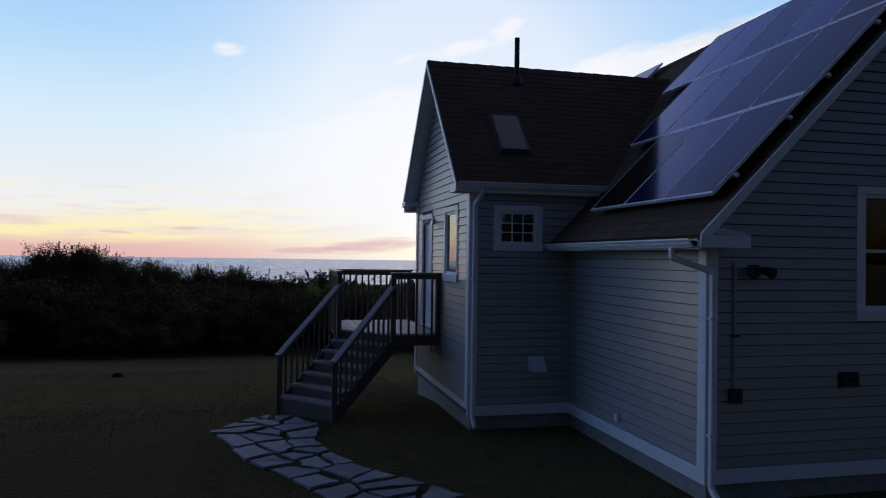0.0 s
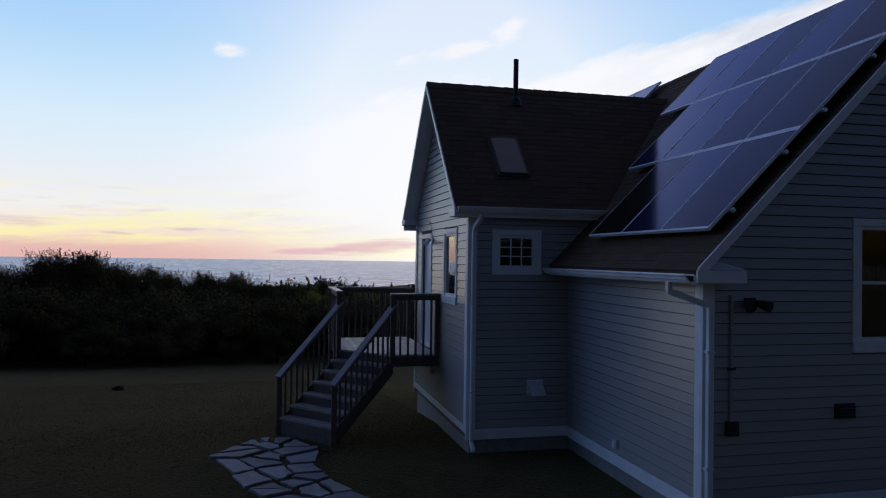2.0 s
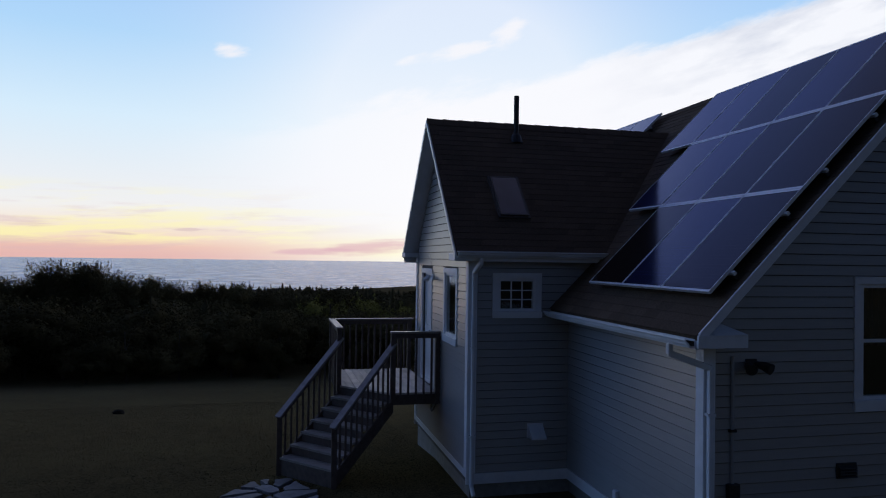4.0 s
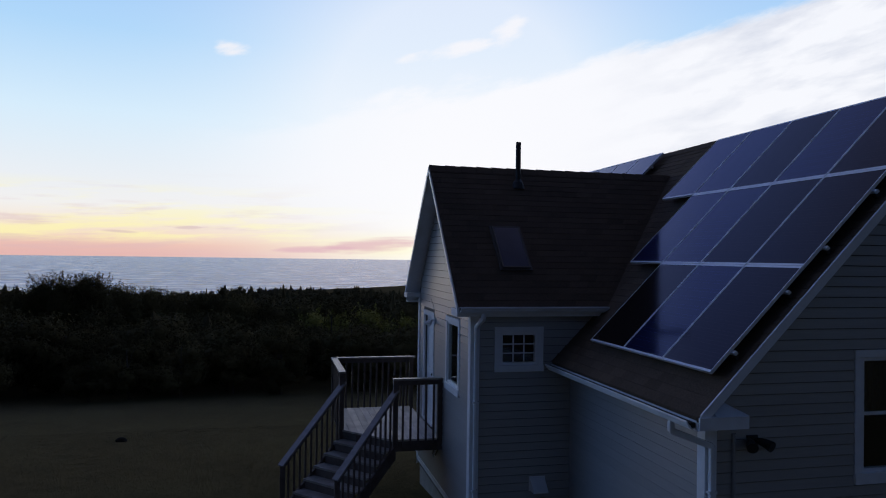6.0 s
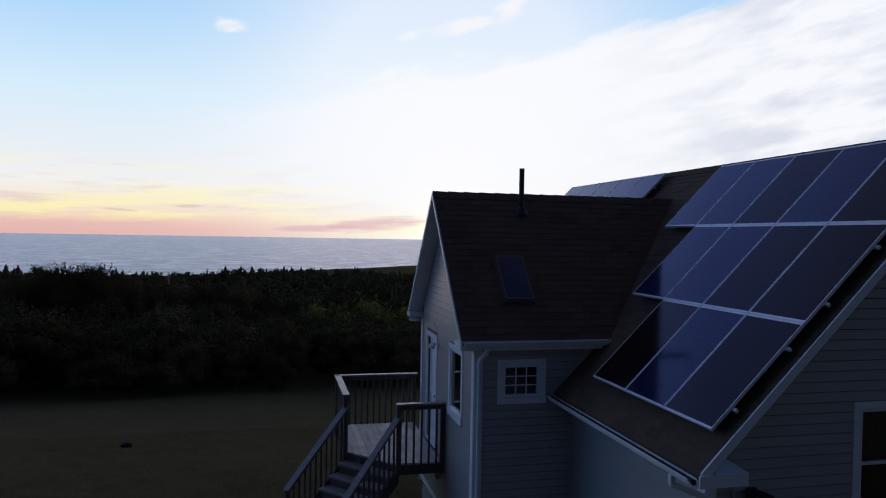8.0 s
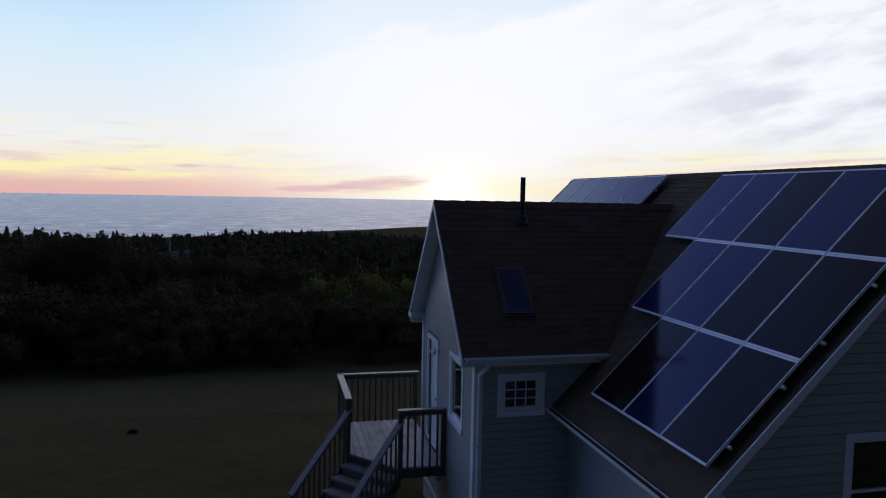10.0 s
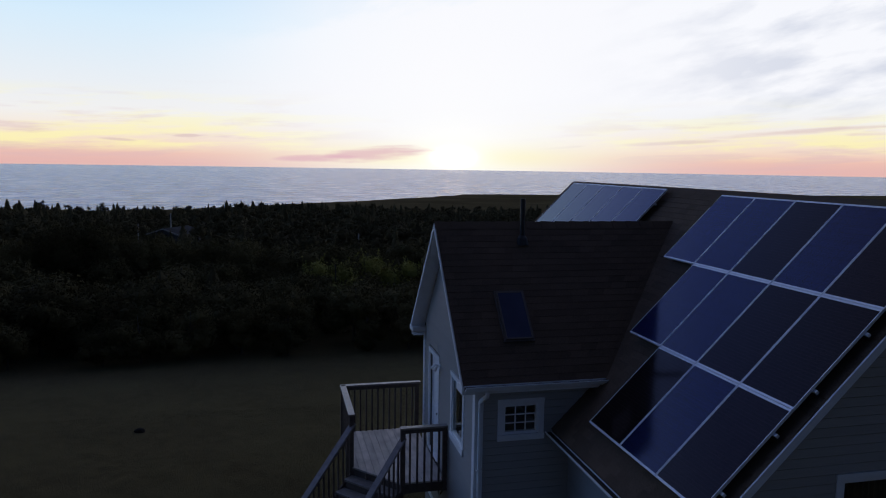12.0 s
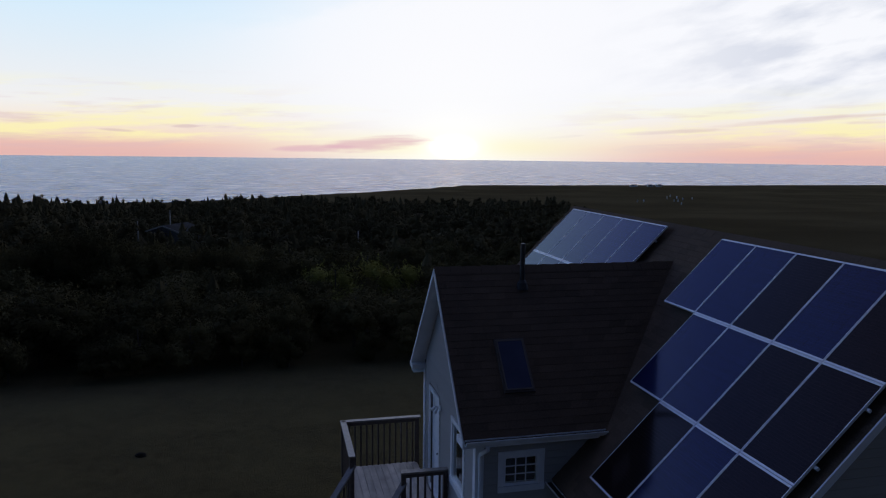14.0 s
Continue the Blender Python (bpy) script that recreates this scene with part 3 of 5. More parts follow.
def build_walls():
    rafters = lambda u: main_z(u) - 0.115
    w = wall_core("wall", WEST_WALL, 0.0, -FRONT, SILL, 3.47, [], label="grey clapboard long wall")
    side_boards(WEST_WALL, w, 0.11, -FRONT - 0.01, SKIRT, 3.16, 0.130, [])
    w = wall_core("wall", FRONT_WALL, 0.161, SPAN - 0.161, SILL, 3.60, [FRONT_HOLE], (RIDGE_X, main_z(RIDGE_X) - 0.13), "grey clapboard gable wall", rafters)
    slope = lambda z: max(0.11, z - MAIN_C + 0.17)
    side_boards(FRONT_WALL, w, 0.11, SPAN - 0.11, SKIRT, 7.0, 0.125, [(1.99, 3.02, 2.29, 3.87)], slope, lambda z: SPAN - slope(z))
    w = wall_core("wall", WING_FRONT, 0.0, 2.6, SILL, 4.17, [SMALL_HOLE], label="grey clapboard wing wall")
    side_boards(WING_FRONT, w, 0.11, 2.30, SKIRT, 4.00, 0.130, [(0.37, 1.19, 3.09, 3.80)], None, lambda z: 1.69 if z < 3.25 else 2.3)
    w = wall_core("wall", WING_GABLE, 0.161, WING_Y1 - 0.161, SILL, 4.38, [SIDE_HOLE, DOOR_HOLE], (WING_RIDGE, WING_TOP - 0.13), "grey clapboard wing gable wall")
    lo = lambda z: max(0.11, (z - WING_EAVE_Z) / WING_M + WING_EAVE_Y + 0.14)
    side_boards(WING_GABLE, w, 0.11, WING_Y1 - 0.11, SKIRT, 6.5, 0.130, [(0.71, 1.67, 2.56, 3.85), (2.67, 3.67, 1.4, 3.86)], lo, lambda z: 2 * WING_RIDGE - lo(z))
    w = wall_core("wall", WING_NORTH, 0.0, 1.70, SILL, 4.17, [], label="grey clapboard wing north wall")
    side_boards(WING_NORTH, w, 0.11, 1.69, SKIRT, 4.0, 0.130, [])
    w = wall_core("wall", NORTH_WEST, 0.0, BACK_Y - WING_Y1, SILL, 3.47, [])
    side_boards(NORTH_WEST, w, 0.02, BACK_Y - WING_Y1 - 0.11, SKIRT, 3.16, 0.130, [])
    wall_core("wall", EAST_WALL, 0.0, BACK_Y - FRONT, SILL, 3.47, [])
    wall_core("wall", NORTH_WALL, 0.161, SPAN - 0.161, SILL, 3.60, [], (RIDGE_X, main_z(RIDGE_X) - 0.13), under=rafters)
    # concrete footing below the boards
    part("foundation", box(0.03, SPAN - 0.03, FRONT + 0.03, BACK_Y - 0.03, -0.35, SILL - 0.002), CONCRETE, house)
    part("foundation", box(WING_X + 0.03, 0.028, 0.03, WING_Y1 - 0.03, -0.45, SILL - 0.002), CONCRETE, house)
    # skirt boards and corner boards
    skirts = [(WEST_WALL, 0.0, -FRONT - 0.04), (FRONT_WALL, -0.042, SPAN), (WING_FRONT, -0.042, 1.69), (WING_GABLE, 0.0, WING_Y1), (WING_NORTH, -0.042, 1.69)]
    for wl, a, b in skirts:
        lift = 0.10 if wl is WING_GABLE else 0.0
        part("skirt_board", wl.bar(a, b, SILL + lift, SKIRT + lift * 0.3, 0.001, 0.042, 0.004), TRIM, house, "white painted board")
    corners = [(WEST_WALL, 0.0, 0.11, 3.14), (FRONT_WALL, -0.043, 0.11, 3.14), (WING_FRONT, -0.043, 0.11, 4.0), (WING_GABLE, 0.0, 0.11, 4.05),
               (WING_GABLE, WING_Y1 - 0.11, WING_Y1, 4.05), (WING_NORTH, -0.043, 0.11, 4.0)]
    for wl, a, b, top in corners:
        part("corner_board", wl.bar(a, b, SKIRT + 0.001, top, 0.001, 0.043, 0.004), TRIM, house, "white painted board")


def course(bm, lo_a, lo_b, hi_a, hi_b, normal, tabs):
    """One overlapping course of shingles between two lower and two upper corners, cut into tabs."""
    n = Vector(normal)
    lo_a, lo_b, hi_a, hi_b = (Vector(v) for v in (lo_a, lo_b, hi_a, hi_b))
    k = max(1, round((lo_b - lo_a).length / tabs))
    off = random.random()
    cuts = [0.0] + [(i + off * 0.9 + 0.05) / k for i in range(k)] + [1.0]
    for a, b in zip(cuts, cuts[1:]):
        if b - a < 0.003:
            continue
        g = 0.003 / max(0.1, (lo_b - lo_a).length)
        lift = 0.008 + random.uniform(-0.002, 0.002)
        p = [lo_a.lerp(lo_b, a + g), lo_a.lerp(lo_b, b - g), hi_a.lerp(hi_b, b - g), hi_a.lerp(hi_b, a + g)]
        top = [bm.verts.new(p[0] + n * lift), bm.verts.new(p[1] + n * lift), bm.verts.new(p[2] + n * 0.003), bm.verts.new(p[3] + n * 0.003)]
        low = [bm.verts.new(p[0]), bm.verts.new(p[1])]
        bm.faces.new(top)
        bm.faces.new((low[0], low[1], top[1], top[0]))


def build_roofs():
    s = math.sqrt(0.5)
    t = 0.075
    # main roof: two slabs that meet at the ridge
    for side in (-1, 1):
        ex = EAVE_X if side < 0 else SPAN - EAVE_X
        a, b = (ex, main_z(EAVE_X)), (RIDGE_X, main_z(RIDGE_X))
        ring = [(a[0], RAKE_Y, a[1]), (b[0], RAKE_Y, b[1]), (b[0], RAKE_Y, b[1] - t * 1.414), (a[0], RAKE_Y, a[1] - t * 1.414)]
        bm = bmesh.new()
        solid(bm, ring, [(x, BACK_Y + 0.3, z) for x, _, z in ring])
        slab = part("roof", bm, SHINGLE, house, "dark asphalt shingle roof slope")
        if side < 0:
            bm = bmesh.new()
            n, step = (-s, 0, s), 0.14 * s
            x = EAVE_X - 0.02
            while x < RIDGE_X - 0.02:
                hx = min(x + step * 1.08, RIDGE_X)
                course(bm, (x, RAKE_Y - 0.02, x + MAIN_C), (x, BACK_Y + 0.32, x + MAIN_C), (hx, RAKE_Y - 0.02, hx + MAIN_C), (hx, BACK_Y + 0.32, hx + MAIN_C), n, 0.31)
                x += step
            tagged(part("shingles", bm, SHINGLE, slab), kind="stuff")
    for i in range(42):
        bm = bmesh.new()
        y = RAKE_Y - 0.02 + i * 0.305
        z = main_z(RIDGE_X)
        solid(bm, [(RIDGE_X - 0.13, y, z - 0.106), (RIDGE_X, y, z + 0.020), (RIDGE_X + 0.13, y, z - 0.106)], [(RIDGE_X - 0.13, y + 0.31, z - 0.110), (RIDGE_X, y + 0.31, z + 0.016), (RIDGE_X + 0.13, y + 0.31, z - 0.110)])
        part("ridge_cap", bm, SHINGLE, house)
    # wing roof
    wn = math.hypot(1, WING_M)
    far_y = 2 * WING_RIDGE - WING_EAVE_Y
    for side in (-1, 1):
        ey = WING_EAVE_Y if side < 0 else far_y
        ring = [(ey, WING_EAVE_Z), (WING_RIDGE, WING_TOP), (WING_RIDGE, WING_TOP - t * wn), (ey, WING_EAVE_Z - t * wn)]
        bm = bmesh.new()
        solid(bm, [(WING_RAKE, y, z) for y, z in ring], [(z - MAIN_C + 0.06, y, z) for y, z in ring])
        slab = part("roof", bm, SHINGLE, house, "dark asphalt shingle wing roof slope")
        bm = bmesh.new()
        n = (0, side * WING_M / wn, 1 / wn)
        z, dz = WING_EAVE_Z - 0.015, 0.14 * WING_M / wn
        while z < WING_TOP - 0.02:
            hz = min(z + dz * 1.08, WING_TOP)
            ya, yb = ey - side * (z - WING_EAVE_Z) / WING_M, ey - side * (hz - WING_EAVE_Z) / WING_M
            course(bm, (WING_RAKE - 0.02, ya, z), (z - MAIN_C + 0.03, ya, z), (WING_RAKE - 0.02, yb, hz), (hz - MAIN_C + 0.03, yb, hz), n, 0.31)
            z += dz
        tagged(part("shingles", bm, SHINGLE, slab), kind="stuff")
    x = WING_RAKE - 0.02
    while x < WING_TOP - MAIN_C - 0.1:
        bm = bmesh.new()
        z = WING_TOP
        solid(bm, [(x, WING_RIDGE - 0.12, z - 0.105), (x, WING_RIDGE, z + 0.026), (x, WING_RIDGE + 0.12, z - 0.105)], [(x + 0.31, WING_RIDGE - 0.12, z - 0.117), (x + 0.31, WING_RIDGE, z + 0.014), (x + 0.31, WING_RIDGE + 0.12, z - 0.117)])
        x += 0.305
        part("ridge_cap", bm, SHINGLE, house)
    # barge boards on the rakes
    for side in (-1, 1):
        ex = EAVE_X if side < 0 else SPAN - EAVE_X
        y0, y1 = RAKE_Y - 0.045, RAKE_Y - 0.021
        ring = [(ex, main_z(EAVE_X) + 0.012), (RIDGE_X, main_z(RIDGE_X) + 0.012), (RIDGE_X, main_z(RIDGE_X) - 0.13), (ex, main_z(EAVE_X) - 0.13)]
        bm = bmesh.new()
        solid(bm, [(x, y0, z) for x, z in ring], [(x, y1, z) for x, z in ring])
        part("barge_board", bm, TRIM, house, "white painted board")
        bm = bmesh.new()
        ring = [(ex, main_z(EAVE_X) - 0.108), (RIDGE_X, main_z(RIDGE_X) - 0.108), (RIDGE_X, main_z(RIDGE_X) - 0.126), (ex, main_z(EAVE_X) - 0.126)]
        solid(bm, [(x, RAKE_Y - 0.020, z) for x, z in ring], [(x, FRONT - 0.001, z) for x, z in ring])
        part("soffit", bm, TRIM, house, "white soffit")
    for side in (-1, 1):
        ey = WING_EAVE_Y if side < 0 else far_y
        x0, x1 = WING_RAKE - 0.035, WING_RAKE - 0.004
        ring = [(ey, WING_EAVE_Z - 0.01), (WING_RIDGE, WING_TOP - 0.015), (WING_RIDGE, WING_TOP - 0.125), (ey, WING_EAVE_Z - 0.118)]
        bm = bmesh.new()
        solid(bm, [(x0, y, z) for y, z in ring], [(x1, y, z) for y, z in ring])
        part("barge_board", bm, TRIM, house, "white painted board")
        ring = [(ey, WING_EAVE_Z - 0.114), (WING_RIDGE, WING_TOP - 0.114), (WING_RIDGE, WING_TOP - 0.130), (ey, WING_EAVE_Z - 0.130)]
        bm = bmesh.new()
        solid(bm, [(WING_RAKE - 0.003, y, z) for y, z in ring], [(WING_X - 0.001, y, z) for y, z in ring])
        part("soffit", bm, TRIM, house, "white soffit")
    # eave soffits and fascias
    part("soffit", box(EAVE_X + 0.02, -0.001, FRONT - 0.36, 0.0, 3.085, 3.105), TRIM, house, "white soffit")
    part("fascia", box(EAVE_X - 0.012, EAVE_X + 0.018, RAKE_Y, -0.02, 3.08, 3.175), TRIM, house, "white painted board")
    part("soffit", box(WING_RAKE, 0.5, WING_EAVE_Y + 0.02, -0.001, 3.985, 4.0), TRIM, house, "white soffit")
    part("fascia", box(WING_RAKE, 0.50, WING_EAVE_Y - 0.012, WING_EAVE_Y + 0.018, 3.98, 4.06), TRIM, house, "white painted board")
    part("fascia", box(WING_RAKE, 0.3, far_y - 0.018, far_y + 0.012, 3.92, 4.095), TRIM, house, "white painted board")
    part("soffit", box(WING_RAKE, 0.3, WING_Y1 + 0.001, far_y - 0.02, 3.93, 3.95), TRIM, house, "white soffit")
    # boxed returns at the feet of the gables
    bm = box(EAVE_X - 0.03, 0.23, RAKE_Y - 0.072, RAKE_Y - 0.047, 3.10, 3.235)
    box(EAVE_X + 0.02, 0.225, RAKE_Y - 0.046, FRONT - 0.001, 3.106, 3.235, bm=bm)
    solid(bm, [(-0.16, RAKE_Y - 0.08, 3.238), (0.24, RAKE_Y - 0.08, 3.238), (0.24, FRONT - 0.001, 3.238), (-0.16, FRONT - 0.001, 3.238)],
          [(-0.10, FRONT - 0.10, 3.325), (0.14, FRONT - 0.10, 3.325), (0.14, FRONT - 0.001, 3.325), (-0.10, FRONT - 0.001, 3.325)])
    part("cornice_return", bm, TRIM, house, "white boxed cornice return")
    for y0, y1, lift in ((WING_EAVE_Y - 0.03, 0.16, 0.0), (WING_Y1 - 0.10, far_y + 0.03, 0.055)):
        bm = box(WING_RAKE - 0.04, WING_X - 0.001, y0, y1, 3.985 + lift, 4.105 + lift * 0.5, 0.006)
        part("cornice_return", bm, TRIM, house, "white boxed cornice return")


def gutter(p, q, out):
    """A moulded gutter from p to q; out points away from the wall."""
    o = Vector(out)
    prof = [(0.0, 0.0), (0.0, -0.085), (0.065, -0.092), (0.075, -0.070), (0.097, -0.060), (0.104, -0.032), (0.117, -0.025), (0.125, -0.012), (0.121, 0.003), (0.112, 0.003), (0.105, -0.02), (0.07, -0.05), (0.055, -0.078), (0.008, -0.075), (0.008, 0.0)]
    bm = bmesh.new()
    solid(bm, [Vector(p) + o * a + Vector((0, 0, b)) for a, b in prof], [Vector(q) + o * a + Vector((0, 0, b)) for a, b in prof])
    ob = part("gutter", bm, GUTTER, house, "white aluminium gutter")
    # added dark strip along the trough, so that its bottom reads as shaded
    shade_profile = [(0.009, -0.072), (0.055, -0.074), (0.068, -0.048), (0.098, -0.026), (0.060, -0.016), (0.009, -0.022)]
    bm = bmesh.new()
    solid(bm, [Vector(p) + o * a + Vector((0, 0, b)) for a, b in shade_profile], [Vector(q) + o * a + Vector((0, 0, b)) for a, b in shade_profile])
    part("leaf_litter", bm, TROUGH_SHADE, ob, "dark strip added to darken the gutter trough")
    return ob


def downspout(points, straps):
    bm = bmesh.new()
    for a, b in zip(points, points[1:]):
        d = (Vector(b) - Vector(a)).normalized()
        up = (0, 1, 0) if abs(d.z) > 0.9 else (0, 0, 1)
        beam(Vector(a) - d * 0.015, Vector(b) + d * 0.015, 0.066, 0.074, up, 0.026, bm)
    ob = part("downspout", bm, GUTTER, house, "white aluminium downspout")
    for x0, x1, y0, y1, z in straps:
        part("strap", box(x0, x1, y0, y1, z, z + 0.03), GUTTER, ob)


def build_rainwater():
    gutter((EAVE_X - 0.013, RAKE_Y + 0.02, 3.19), (EAVE_X - 0.013, -0.03, 3.19), (-1, 0, 0))
    gutter((WING_RAKE + 0.0, WING_EAVE_Y - 0.013, 4.135), (0.52, WING_EAVE_Y - 0.013, 4.135), (0, -1, 0))
    downspout([(EAVE_X - 0.07, -3.72, 3.09), (EAVE_X - 0.07, -3.72, 2.99), (0.02, -3.86, 2.83), (0.02, -3.86, 0.42), (0.02, -4.02, 0.30)], [(-0.03, 0.07, -3.90, -3.816, 2.3), (-0.03, 0.07, -3.90, -3.816, 1.0)])
    downspout([(WING_X + 0.10, WING_EAVE_Y - 0.07, 4.02), (WING_X + 0.10, WING_EAVE_Y - 0.07, 3.96), (WING_X + 0.04, -0.08, 3.80), (WING_X + 0.04, -0.08, 0.42), (WING_X + 0.04, -0.20, 0.32)], [(WING_X - 0.01, WING_X + 0.09, -0.12, -0.037, 2.6), (WING_X - 0.01, WING_X + 0.09, -0.12, -0.037, 1.2)])


def window(wall, hole, trim, cols, rows, split, label, curtain=None):
    """A window in an opening: casing boards, sill, sashes, glazing bars and panes."""
    u0, u1, z0, z1 = hole
    o0, o1, q0, q1 = trim
    at = wall.at((u0 + u1) / 2, z0)
    win = new("window")
    win.location = at - Vector(house.location)
    win.parent = house
    tagged(win, label)

    def add(name, bm, mat):
        me = bpy.data.meshes.new(name)
        bmesh.ops.recalc_face_normals(bm, faces=bm.faces)
        bmesh.ops.translate(bm, verts=bm.verts, vec=-at)
        bm.to_mesh(me)
        bm.free()
        me.materials.append(mat)
        ob = new(name, me)
        ob.parent = win
        return ob

    add("casing", wall.bar(o0, u0, q0, q1, 0.002, 0.038, 0.004), TRIM)
    add("casing", wall.bar(u1, o1, q0, q1, 0.002, 0.038, 0.004), TRIM)
    add("casing", wall.bar(o0 - 0.003, o1 + 0.003, z1, q1 + 0.01, 0.002, 0.043, 0.004), TRIM)
    add("sill", wall.bar(o0 - 0.005, o1 + 0.005, q0 - 0.015, z0, 0.002, 0.056, 0.006), TRIM)
    f = 0.045
    for a, b, c, d in ((u0, u0 + f, z0, z1), (u1 - f, u1, z0, z1), (u0 + f, u1 - f, z0, z0 + f), (u0 + f, u1 - f, z1 - f, z1)):
        add("frame", wall.bar(a, b, c, d, -0.06, 0.016, 0.003), TRIM)
    if split:
        add("frame", wall.bar(u0 + f, u1 - f, split - 0.02, split + 0.02, -0.04, 0.008, 0.003), TRIM)
    gu0, gu1, gz0, gz1 = u0 + f, u1 - f, z0 + f, z1 - f
    for i in range(1, cols):
        u = gu0 + (gu1 - gu0) * i / cols
        add("glazing_bar", wall.bar(u - 0.009, u + 0.009, gz0, gz1, -0.020, 0.004), TRIM)
    for i in range(1, rows):
        z = gz0 + (gz1 - gz0) * i / rows
        add("glazing_bar", wall.bar(gu0, gu1, z - 0.009, z + 0.009, -0.0205, 0.0035), TRIM)
    if curtain:
        # a pleated curtain across the upper part of the opening
        bm, n = bmesh.new(), 48
        rows_ = [[bm.verts.new(wall.at(u0 + (u1 - u0) * i / n, z, -0.125 + 0.016 * math.sin(i * 1.3) + 0.005 * math.sin(i * 0.37))) for i in range(n + 1)] for z in (curtain, z1)]
        for i in range(n):
            bm.faces.new((rows_[0][i], rows_[0][i + 1], rows_[1][i + 1], rows_[1][i]))
        bmesh.ops.solidify(bm, geom=bm.faces[:], thickness=0.003)
        tagged(add("curtain", bm, CURTAIN), "drawn brown curtain")
    halves = [(gz0, split - 0.02), (split + 0.02, gz1)] if split else [(gz0, gz1)]
    for a, b in halves:
        pane = add("pane", wall.bar(gu0, gu1, a, b, -0.012, -0.006), GLASS)
        pane.visible_shadow = False
    return win


def build_openings():
    window(FRONT_WALL, FRONT_HOLE, (1.98, 3.03, 2.28, 3.86), 1, 1, 3.10, "double-hung window with white casing and a brown curtain", 3.02)
    window(WING_FRONT, SMALL_HOLE, (0.365, 1.195, 3.09, 3.79), 3, 3, None, "small nine-light window with wide white casing")
    window(WING_GABLE, SIDE_HOLE, (0.70, 1.68, 2.55, 3.84), 1, 1, None, "single-pane window with white casing reflecting the sky")
    u0, u1, z0, z1 = DOOR_HOLE
    at = WING_GABLE.at(u0, z0)
    door = new("door")
    door.location = at - Vector(house.location)
    door.parent = house
    tagged(door, "closed white panelled door onto the deck")

    def add(name, bm, mat, label=""):
        me = bpy.data.meshes.new(name)
        bmesh.ops.recalc_face_normals(bm, faces=bm.faces)
        bmesh.ops.translate(bm, verts=bm.verts, vec=-at)
        bm.to_mesh(me)
        bm.free()
        me.materials.append(mat)
        ob = new(name, me)
        ob.parent = door
        return tagged(ob, label)

    W = WING_GABLE
    add("casing", W.bar(u0 - 0.09, u0, z0, z1 + 0.09, 0.002, 0.038, 0.004), TRIM)
    add("casing", W.bar(u1, u1 + 0.09, z0, z1 + 0.09, 0.002, 0.038, 0.004), TRIM)
    add("casing", W.bar(u0, u1, z1, z1 + 0.095, 0.002, 0.042, 0.004), TRIM)
    add("threshold", W.bar(u0, u1, z0 - 0.02, z0 + 0.02, -0.1, 0.05, 0.005), GUTTER)
    for a, b, c, d in ((u0, u0 + 0.12, z0 + 0.021, z1), (u1 - 0.12, u1, z0 + 0.021, z1), (u0 + 0.12, u1 - 0.12, z1 - 0.13, z1), (u0 + 0.12, u1 - 0.12, z0 + 0.021, z0 + 0.24), (u0 + 0.12, u1 - 0.12, z0 + 0.95, z0 + 1.08)):
        add("rail", W.bar(a, b, c, d, -0.075, -0.030, 0.004), TRIM)
    add("panel", W.bar(u0 + 0.12, u1 - 0.12, z0 + 0.24, z0 + 0.95, -0.065, -0.042), TRIM)
    add("panel", W.bar(u0 + 0.12, u1 - 0.12, z0 + 1.08, z1 - 0.13, -0.065, -0.042), TRIM)
    add("knob", tube([W.at(u0 + 0.06, z0 + 1.0, -0.03), W.at(u0 + 0.06, z0 + 1.0, 0.02), W.at(u0 + 0.06, z0 + 1.0, 0.045)], 0.028, 12, r_end=0.02), METAL_DARK, "dark metal knob")


def build_roof_fittings():
    # skylight on the wing's south slope
    wn = math.hypot(1, WING_M)
    along, out = Vector((0, 1 / wn, WING_M / wn)), Vector((0, -WING_M / wn, 1 / wn))
    foot = Vector((-1.115, 0.33, wing_z(0.33)))
    wide, tall = 0.50, 0.66 * wn

    def slab(a, b, c, d, low, high):
        bm = bmesh.new()
        ring = [(a, c), (b, c), (b, d), (a, d)]
        solid(bm, [foot + Vector((u, 0, 0)) + along * v + out * low for u, v in ring], [foot + Vector((u, 0, 0)) + along * v + out * high for u, v in ring])
        return bm

    sky = part("skylight", slab(-0.03, wide + 0.03, -0.03, tall + 0.03, 0.004, 0.04), SKYFRAME, house, "dark framed roof skylight")
    for ring in ((0, 0.028, 0, tall), (wide - 0.028, wide, 0, tall), (0.028, wide - 0.028, 0, 0.03), (0.028, wide - 0.028, tall - 0.03, tall)):
        part("frame", slab(*ring, 0.041, 0.072), SKYFRAME, sky)
    part("pane", slab(0.028, wide - 0.028, 0.03, tall - 0.03, 0.041, 0.068), CELL_GLASS, sky, "dark glass, the reflected sky tinted into its colour")
    # plumbing vent
    y = 1.78
    z = wing_z(y)
    pipe = part("vent_pipe", tube([(-0.345, y, z - 0.05), (-0.345, y, z + 0.4), (-0.345, y, 7.10)], 0.048, 14), METAL_DARK, house, "black vent pipe")
    part("boot", tube([(-0.345, y, z - 0.06), (-0.345, y, z + 0.07), (-0.345, y, z + 0.12)], 0.13, 14, r_end=0.055), METAL_DARK, pipe)


SKYFRAME = material("brown_metal_frame", (0.10, 0.08, 0.07), 0.6, grain=(20.0, 0.15))
# violet-blue base colour stands in for sky mirrored in the pane
CELL_GLASS = material("sky_tinted_dark_glass", (0.055, 0.053, 0.092), 0.12, metal=0.1, grain=(2.0, 0.15), spec=0.6, coat=0.4)
build_walls()
build_roofs()
build_rainwater()
build_openings()
build_roof_fittings()

# ---- solar panels ----
PITCH, LONG, OFFSET = 1.013, 1.655, 0.135


